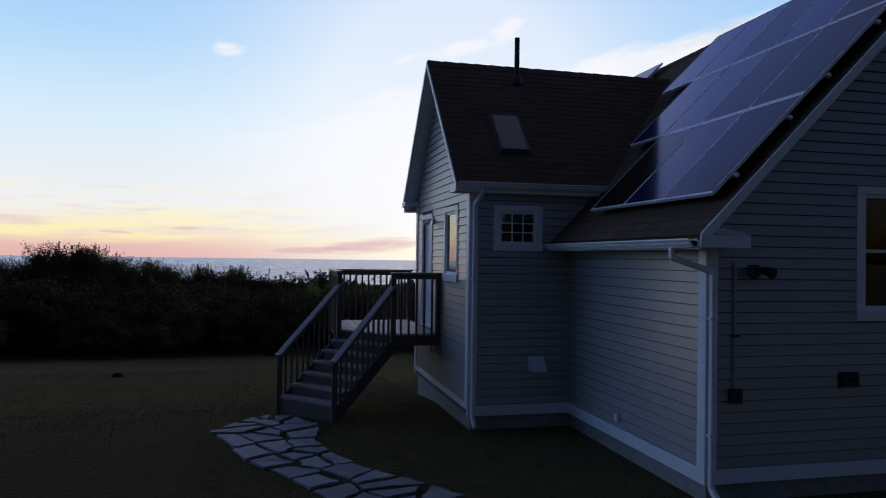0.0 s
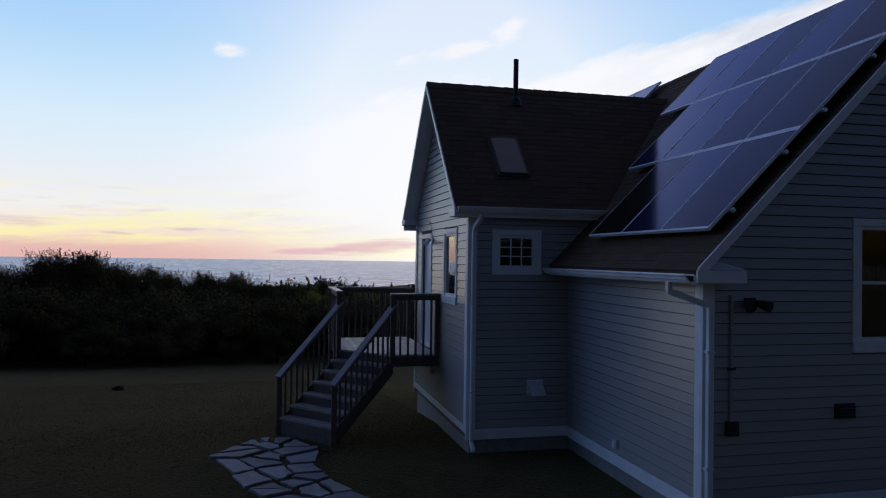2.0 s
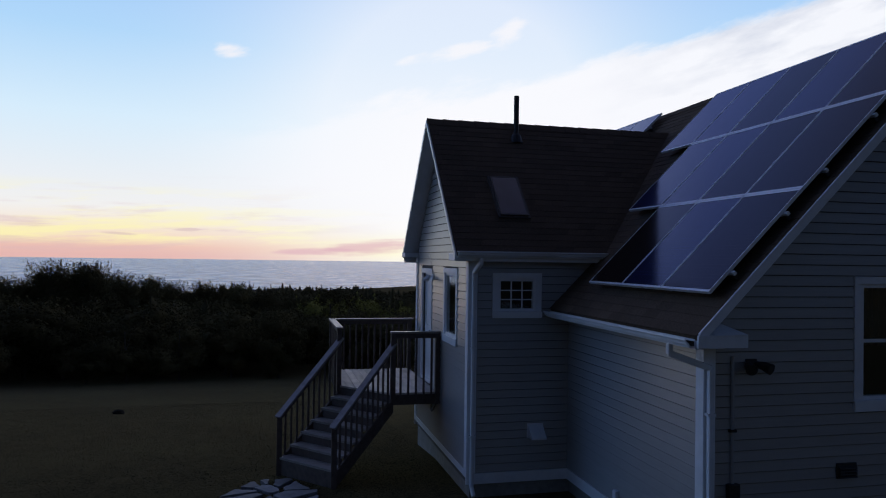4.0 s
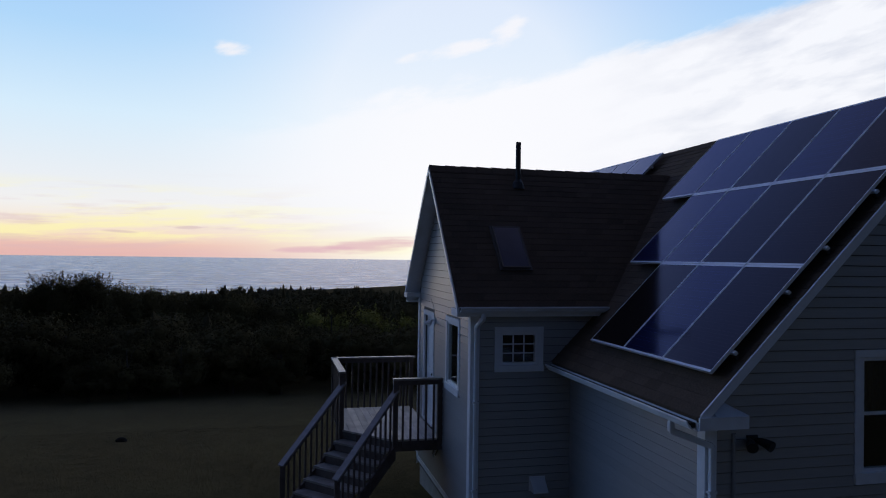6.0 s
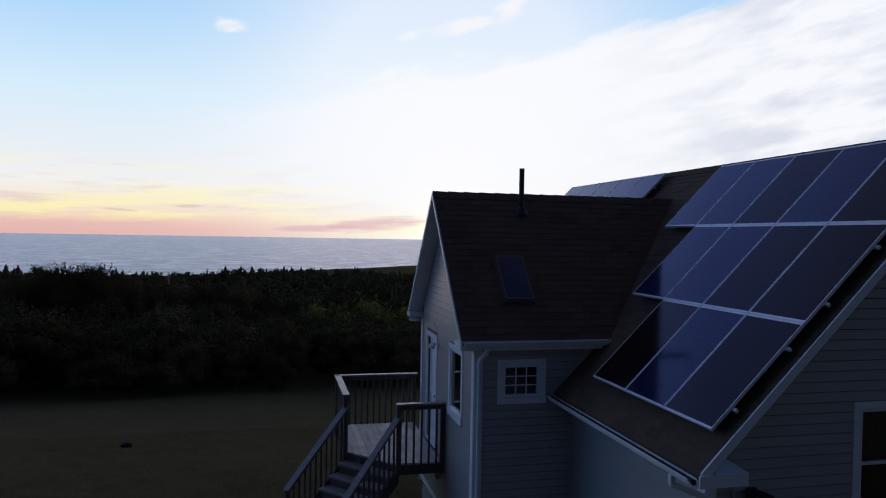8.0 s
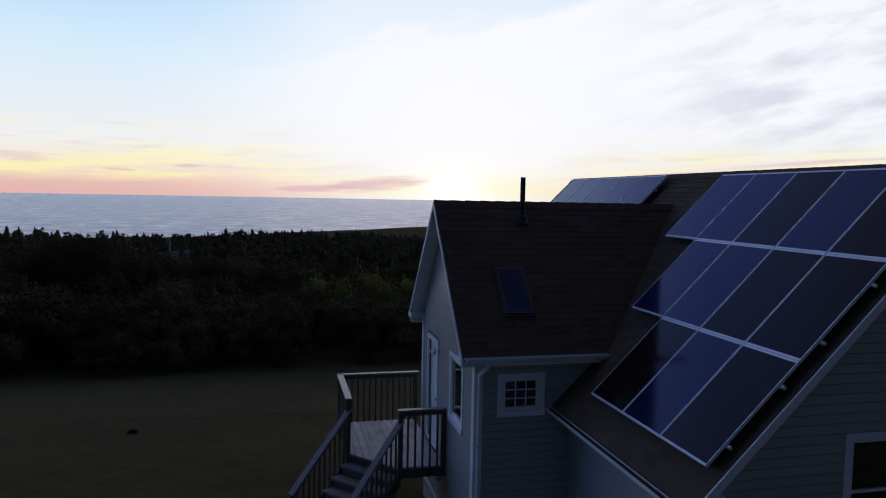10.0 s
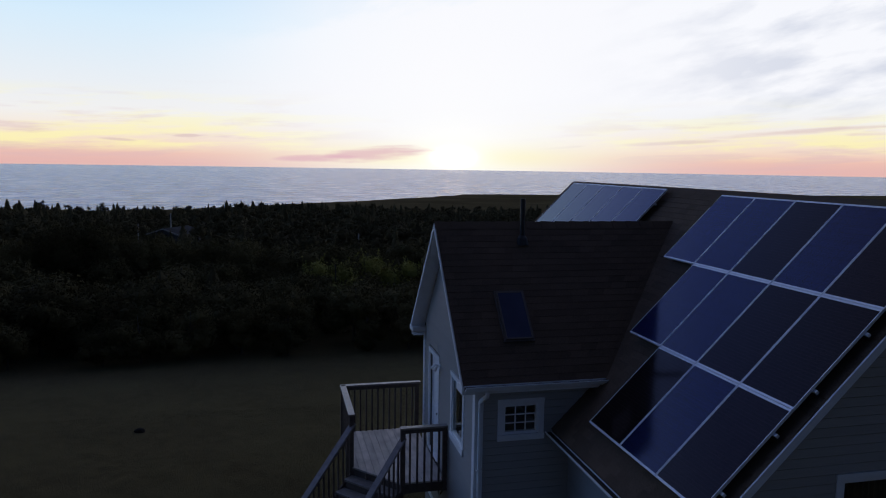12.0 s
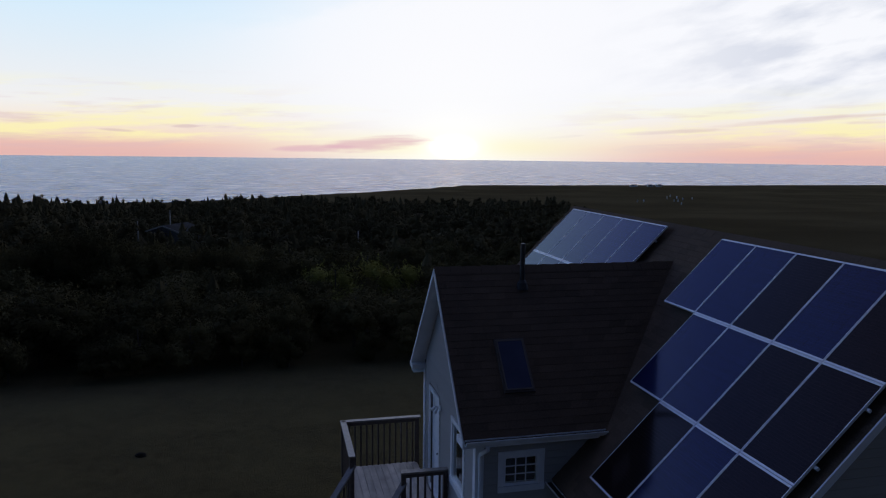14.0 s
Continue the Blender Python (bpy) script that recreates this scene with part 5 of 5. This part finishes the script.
def spruce_crown(seed, height, width, whorls, per, size):
    rng = np.random.default_rng(seed)
    pts, nrm, big = [], [], []
    for i in range(whorls):
        k = i / whorls
        z = height * (0.10 + 0.90 * k)
        reach = width / 2 * (1 - k) ** 1.0 * rng.uniform(0.75, 1.15) + 0.06
        for b in range(max(4, int(9 * (1 - k)) + 3)):
            a = rng.uniform(0, 2 * math.pi)
            m = max(3, int(per * (1 - k * 0.7)))
            s = rng.uniform(0.05, 1.0, m)
            p = np.column_stack([np.cos(a) * s * reach, np.sin(a) * s * reach, z + 0.12 * s * reach - 0.35 * (s ** 2) * reach + rng.normal(0, 0.04, m)])
            p[:, :2] += rng.normal(0, 0.05, (m, 2))
            pts.append(p)
            big.append(np.full(m, size * (0.35 + 0.65 * (1 - k))))
            nrm.append(np.column_stack([rng.normal(0, 0.4, (m, 2)), np.ones(m)]))
    pts.append(np.column_stack([rng.normal(0, 0.03, (12, 2)), rng.uniform(height * 0.94, height * 1.02, 12)]))
    big.append(np.full(12, size * 0.22))
    nrm.append(rng.normal(0, 1, (12, 3)))
    v, f = leaf_blades(np.concatenate(pts), np.concatenate(nrm), np.concatenate(big), rng, 2.0, 0.75)
    # dense inner boughs: ragged skirts stacked up to the tip
    vs, count, tiers, sides = [v], len(v), 8, 7
    for i in range(tiers):
        k = i / tiers
        z0, z1 = height * (0.08 + 0.92 * k), height * min(1.0, 0.08 + 0.92 * (k + 2.2 / tiers))
        a = np.arange(sides) * 2 * math.pi / sides + rng.uniform(0, 6.28)
        reach = (width / 2 * (1 - k) ** 0.85 * 0.85 + 0.03) * rng.uniform(0.65, 1.15, sides)
        ring = np.column_stack([np.cos(a) * reach, np.sin(a) * reach, z0 + rng.uniform(-0.03, 0.03, sides) * height])
        vs.append(np.vstack([ring, [[rng.normal(0, 0.01 * height), rng.normal(0, 0.01 * height), z1]]]))
        f += [(count + j, count + (j + 1) % sides, count + sides) for j in range(sides)]
        count += sides + 1
    return np.concatenate(vs), f


def trunk_bm(seed, height, r, targets):
    rng = random.Random(seed)
    bend = Vector((rng.uniform(-0.15, 0.15), rng.uniform(-0.15, 0.15), 0))
    bm = tube([(0, 0, -0.3), bend * 0.5 + Vector((0, 0, height * 0.3)), bend + Vector((0, 0, height * 0.55)), bend * 1.3 + Vector((0, 0, height * 0.85))], r, 7, r_end=r * 0.25)
    for tx, ty, tz in targets:
        z0 = max(0.25 * height, tz - 0.3 * height)
        z0 = min(z0, 0.6 * height)
        a = bend * (z0 / height) + Vector((0, 0, z0))
        b = Vector((tx, ty, tz))
        tube([a, a.lerp(b, 0.5) + Vector((0, 0, 0.08 * height)), b], r * 0.45, 5, bm, r_end=r * 0.1)
    return bm


def make_tree(kind, seed, height, width):
    root = new("tree")
    if kind == "broad":
        (v, f), centre = broad_crown(seed, height, width, 18, 500, 0.115, shoots=40)
        tagged(root, "dense dark broadleaf tree in the wood edge", "tree", "trees of the wood edge")
        targets, mat = [tuple(c) for c in centre[:8]], LEAF
    elif kind == "light":
        (v, f), centre = broad_crown(seed, height, width, 18, 500, 0.115, shoots=40)
        tagged(root, "yellow-green broadleaf tree among dark trees, glow added to its leaf colour", "tree", "trees of the wood edge")
        targets, mat = [tuple(c) for c in centre[:8]], LIT_LEAF
    elif kind == "open":
        (v, f), centre = broad_crown(seed, height, width, 19, 1150, 0.062, 0.22, shoots=330)
        tagged(root, "taller thin-crowned broadleaf tree above the wood edge", "tree", "trees of the wood edge")
        targets, mat = [tuple(c) for c in centre[:10]], LEAF
    else:
        v, f = spruce_crown(seed, height, width, 30, 12, 0.17)
        tagged(root, "dark pointed spruce tree in the wood edge", "tree", "trees of the wood edge")
        targets, mat = [], NEEDLE
    v[:, 2] *= height / v[:, 2].max()
    t = part("trunk", trunk_bm(seed, height, 0.022 * height, targets), BARK)
    t.parent = root
    c = new("crown", mesh_from("crown", v, f, [mat]))
    c.parent = root
    return root


def build_wood():
    rng = random.Random(5)
    kinds = [make_tree("broad", 1, 4.6, 4.4), make_tree("broad", 2, 5.2, 4.6), make_tree("broad", 3, 4.2, 5.0), make_tree("broad", 4, 5.0, 4.0),
             make_tree("spruce", 6, 5.4, 3.9), make_tree("spruce", 7, 4.8, 3.5), make_tree("open", 8, 6.0, 4.2), make_tree("light", 12, 4.8, 4.8)]
    HEIGHTS = (4.6, 5.2, 4.2, 5.0, 5.4, 4.8, 6.0, 4.8)
    used = set()

    def sight_cap(x, y):
        """Highest crown top, set to sight lines from the camera, lower on the right."""
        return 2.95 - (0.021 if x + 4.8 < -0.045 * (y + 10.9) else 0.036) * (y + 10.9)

    def place(i, x, y, k, free=False):
        m = Matrix.Translation((x, y, ground_z(x, y) - 0.1)) @ Matrix.Rotation(rng.uniform(0, 6.28), 4, "Z")
        if i in used:
            ob = copy_thing(kinds[i], m)
        else:
            ob = kinds[i]
            ob.matrix_basis = m
            used.add(i)
        tall = k * rng.uniform(0.92, 1.08)
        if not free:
            tall = min(tall, (sight_cap(x, y) - ground_z(x, y) + 0.1) / HEIGHTS[i] * rng.uniform(0.90, 1.0))
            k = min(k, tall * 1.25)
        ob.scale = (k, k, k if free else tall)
        return ob

    # taller crowns that stand out of the wood edge: place and height
    for i, x, y, h in ((6, -21.4, 41.0, 6.15), (6, -19.7, 41.8, 6.2), (6, -18.4, 41.0, 7.25), (6, -17.1, 41.6, 7.2), (6, -15.3, 41.0, 6.4),
                       (6, -13.3, 41.0, 6.3), (6, -11.6, 41.5, 5.9), (6, -9.2, 41.0, 5.9), (6, -7.4, 41.0, 5.85), (6, -5.4, 41.0, 5.0),
                       (4, -3.35, 41.0, 4.95), (5, -4.1, 43.0, 4.8), (0, -2.1, 41.2, 5.6), (1, -6.1, 42.0, 5.6), (2, -4.7, 41.6, 5.35), (3, -1.0, 41.5, 5.6), (0, 0.4, 42.0, 5.5), (7, 1.6, 42.5, 5.2), (7, -0.9, 38.0, 4.8), (7, 3.9, 43.0, 4.5)):
        place(i, x, y, h / HEIGHTS[i], True)
    y = 24.6
    row = 0
    while y < 62:
        x = -12 - 0.36 * (y + 11) + rng.uniform(0, 2)
        while x < 12 + 0.22 * (y - 25):
            k = rng.uniform(0.74, 1.10) * (0.62 if row == 0 else 1.0)
            if x < -8 and row:
                k *= 1.10
            if -3 < x and y < 45:
                k *= 0.90
            i = rng.choice((0, 1, 2, 3)) if rng.random() < (0.97 if y < 40 else 0.86) else rng.choice((4, 5))
            place(i, x + rng.uniform(-0.9, 0.9), y + rng.uniform(-0.9, 0.9), k)
            x += rng.uniform(2.6, 3.6) * (0.8 if row == 0 else 1.0)
        y += 3.1 if row < 3 else 4.2
        row += 1
    # the far wood as one mass of foliage
    gen = np.random.default_rng(9)
    vs, fs, count = [], [], 0
    y = 64.0
    while y < 345:
        x = -22 - 0.36 * (y + 11)
        right = 18 + 0.40 * (y - 25)
        while x < right:
            px, py = x + gen.uniform(-3.5, 3.5), y + gen.uniform(-4.5, 4.5)
            if (-29 < px < -14 and 107 < py < 127) or (3.6 < px < 10.2 and 72 < py < 98):
                x += 5.0
                continue
            spruce = gen.random() < (0.16 if y < 170 else 0.42)
            h = gen.uniform(3.4, 5.9) if spruce else gen.uniform(3.2, 5.6)
            if spruce and py > 285:
                h *= gen.uniform(0.9, 1.15)
            if -28 < px < -12 and 80 < py < 101:
                h *= 0.85
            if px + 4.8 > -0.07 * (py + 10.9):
                # heights raised to sight lines from the camera, fading out to the right
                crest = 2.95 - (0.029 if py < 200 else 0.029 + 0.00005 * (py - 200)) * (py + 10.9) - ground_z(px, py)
                bearing_fade = min(1.0, max(0.0, (px + 4.8 - 0.11 * (py + 10.9)) / (0.12 * (py + 10.9))))
                h = max(h, (crest - bearing_fade * 3.0) * (gen.uniform(0.62, 0.98) if spruce else gen.uniform(0.62, 0.90)))
            elif px + 4.8 < -0.25 * (py + 10.9):
                h *= 1.15
            q = 1.0 if y < 150 else 0.6
            if spruce:
                v, f = spruce_crown(int(gen.integers(1 << 30)), h, h * gen.uniform(0.5, 0.8), int(12 * q) + 4, 6, 0.36)
            else:
                (v, f), _ = broad_crown(int(gen.integers(1 << 30)), h, h * 0.95, 6, int(70 * q), 0.36, heart=1)
            vs.append(v + np.array([px, py, ground_z(px, py) - 0.2]))
            fs += [tuple(i + count for i in q4) for q4 in f]
            count += len(v)
            x += gen.uniform(4.0, 6.5) * (1.0 if y < 170 else 1.25)
        y += 5.0 if y < 150 else 7.5
    ob = new("woodland", mesh_from("woodland", np.concatenate(vs), fs, [NEEDLE]))
    tagged(ob, "dark mixed spruce wood running down to the shore", "woodland", kind="stuff")
    # rough scrub along the field edges
    vs, fs, count = [], [], 0
    lines = [((125, 300), (150, 330), 14), ((400, 652), (470, 660), 8), ((520, 640), (640, 655), 9)]
    for (ax, ay), (bx, by), n in lines:
        for i in range(n):
            k = (i + gen.uniform(-0.4, 0.4)) / n
            px, py = ax + (bx - ax) * k + gen.normal(0, 3.5), ay + (by - ay) * k + gen.normal(0, 3.0)
            h = gen.uniform(0.4, 1.1)
            (v, f), _ = broad_crown(int(gen.integers(1 << 30)), h, h * 1.3, 6, 22, 0.42, heart=1)
            vs.append(v + np.array([px, py, ground_z(px, py) - 0.2]))
            fs += [tuple(i + count for i in q4) for q4 in f]
            count += len(v)
    ob = new("scrub", mesh_from("scrub", np.concatenate(vs), fs, [LEAF]))
    tagged(ob, "low dark scrub along the field edges", "shrubs", kind="stuff")
    # grass blades on the near lawn
    n = 70000
    px, py = gen.uniform(-13, 3, n), gen.uniform(-7, 14, n)
    keep = ~((px > WING_X) & (py > 0)) & ~((px > -0.05) & (py > FRONT))
    px, py = px[keep], py[keep]
    n = len(px)
    pz = np.array([ground_z(a, b) for a, b in zip(px, py)])
    h, ang = gen.uniform(0.008, 0.022, n), gen.uniform(0, 6.28, n)
    lean = gen.normal(0, 0.03, (n, 2))
    dx, dy = np.cos(ang) * 0.008, np.sin(ang) * 0.008
    v = np.stack([np.column_stack([px - dx, py - dy, pz - 0.005]), np.column_stack([px + dx, py + dy, pz - 0.005]), np.column_stack([px + lean[:, 0], py + lean[:, 1], pz + h])], 1).reshape(-1, 3)
    ob = new("grass", mesh_from("grass", v, [(3 * i, 3 * i + 1, 3 * i + 2) for i in range(n)], [BLADE]))
    tagged(ob, "short uneven lawn grass", "grass", kind="stuff")


build_wood()


# ---- distant things ----
PALE_ROOF = material("worn_metal_roof", (0.034, 0.032, 0.030), 0.95, grain=(3.0, 0.15), stain=(0.5, 0.6, (0.085, 0.08, 0.075)), spec=0.1)
POLE = material("weathered_pole", (0.42, 0.40, 0.37), 0.8, grain=(8.0, 0.2))
DULL_BOARD = material("dull_grey_boards", (0.10, 0.095, 0.09), 0.9, grain=(3.0, 0.2))


def build_distance():
    g = ground_z(-22.0, 121.0)
    far = thing("cottage", (-24.0, 120.0, g), "low grey cottage with pale gable edges among trees", "house")
    turn = Matrix.Translation((-24.0, 120.0, g)) @ Matrix.Rotation(radians(-27), 4, "Z")

    def local(bm):
        """The cottage's own plan: gable at y = 0, ridge along +y."""
        bmesh.ops.transform(bm, matrix=turn, verts=bm.verts)
        return bm

    part("wall", local(box(-2.9, 2.9, 0.0, 7.0, -0.4, 2.45)), DULL_BOARD, far)
    bm = bmesh.new()
    solid(bm, [(-2.9, 0.0, 2.451), (2.9, 0.0, 2.451), (0, 0.0, 3.35)], [(-2.9, 0.1, 2.451), (2.9, 0.1, 2.451), (0, 0.1, 3.35)])
    part("gable", local(bm), DULL_BOARD, far)
    for side in (-1, 1):
        ring = [(side * 3.3, 2.46), (0, 3.50), (0, 3.38), (side * 3.3, 2.34)]
        bm = bmesh.new()
        solid(bm, [(a, -0.3, c) for a, c in ring], [(a, 7.3, c) for a, c in ring])
        part("roof", local(bm), PALE_ROOF, far, "worn grey metal roof")
        ring = [(side * 3.32, 2.47), (0, 3.52), (0, 3.30), (side * 3.32, 2.25)]
        bm = bmesh.new()
        solid(bm, [(a, -0.36, c) for a, c in ring], [(a, -0.305, c) for a, c in ring])
        part("barge_board", local(bm), POLE, far, "pale weathered board")
    part("window", local(box(-0.6, 0.6, -0.05, -0.002, 1.0, 2.0)), CELL_GLASS, far)
    for px, py, h in ((-23.2, 123.0, 6.0), (-28.4, 121.5, 4.1), (7.1, 95.0, 3.5)):
        gz = ground_z(px, py)
        pole = thing("utility_pole", (px, py, gz), "thin pale utility pole among the trees", "pole", "utility poles")
        part("shaft", tube([(px, py, gz - 0.3), (px, py, gz + h * 0.5), (px, py, gz + h)], 0.13, 8, r_end=0.10), POLE, pole)
        part("crossarm", box(px - 0.35, px + 0.35, py - 0.05, py + 0.05, gz + h - 0.5, gz + h - 0.4), BARK, pole)
    # upright pale stones in the far field
    spots = ((253.8, 419.8), (247.5, 401.2), (226.6, 370.0), (229.2, 369.9), (212.6, 339.4), (253.8, 393.8), (200.2, 365.6), (204.1, 365.4), (238.0, 397.0), (241.0, 384.0))
    first = None
    for k, (px, py) in enumerate(spots):
        gz = ground_z(px, py)
        if first is None:
            first = thing("field_stone", (px, py, gz), "pale upright stone standing in the far field", "stone", "upright stones in the field")
            bm = bmesh.new()
            ring = [(-0.32, -0.1), (-0.30, 1.15), (-0.16, 1.42), (0.14, 1.45), (0.29, 1.18), (0.33, -0.1)]
            solid(bm, [(px + a, py - 0.12, gz + c) for a, c in ring], [(px + a, py + 0.12, gz + c) for a, c in ring])
            part("slab", bm, TRIM, first)
        else:
            copy_thing(first, Matrix.Translation((px, py, gz)) @ Matrix.Rotation(0.3 * math.sin(k * 2.1), 4, "Z"))
    # white vans parked by the shore
    for px, py, turn_by, long in ((318.0, 592.0, 12, 5.4), (323.5, 597.0, -20, 4.6), (337.0, 594.0, 5, 5.0), (346.5, 595.0, 18, 6.2)):
        gz = ground_z(px, py)
        van = thing("van", (px, py, gz), "white van parked on the grass by the shore", "van", "vans by the shore")
        m = Matrix.Translation((px, py, gz)) @ Matrix.Rotation(radians(turn_by), 4, "Z")

        def set_down(bm):
            bmesh.ops.transform(bm, matrix=m, verts=bm.verts)
            return bm

        bm = bmesh.new()
        ring = [(-long / 2, 0.45), (-long / 2, 2.35), (long / 2 - 1.5, 2.45), (long / 2 - 0.8, 1.45), (long / 2, 1.15), (long / 2, 0.45)]
        solid(bm, [(a, -1.0, c) for a, c in ring], [(a, 1.0, c) for a, c in ring])
        body = part("body", set_down(bm), TRIM, van)
        part("window", set_down(box(-long / 2 + 0.5, long / 2 - 1.6, -1.02, -1.002, 1.45, 2.05)), CELL_GLASS, van, "dark side window")
        for wx in (-long / 2 + 0.9, long / 2 - 0.9):
            for wy in (-1.0, 0.82):
                part("wheel", set_down(tube([(wx, wy, 0.34), (wx, wy + 0.09, 0.34), (wx, wy + 0.18, 0.34)], 0.34, 12)), METAL_DARK, van, "dark wheel")


build_distance()


# ---- a stone on the lawn ----
def build_stone():
    x, y = STONE_AT
    z = ground_z(x, y)
    bm = bmesh.new()
    bmesh.ops.create_icosphere(bm, subdivisions=3, radius=1.0)
    for v in bm.verts:
        k = 1 + 0.22 * noise.noise(v.co * 1.3) + 0.08 * noise.noise(v.co * 4.0)
        v.co = Vector((v.co.x * 0.17 * k + x, v.co.y * 0.13 * k + y, max(v.co.z, -0.5) * 0.10 * k + z + 0.03))
    tagged(part("rock", bm, ROCK), "small dark rock lying on the lawn", "rock")


STONE_AT = (-9.15, 11.9)
build_stone()
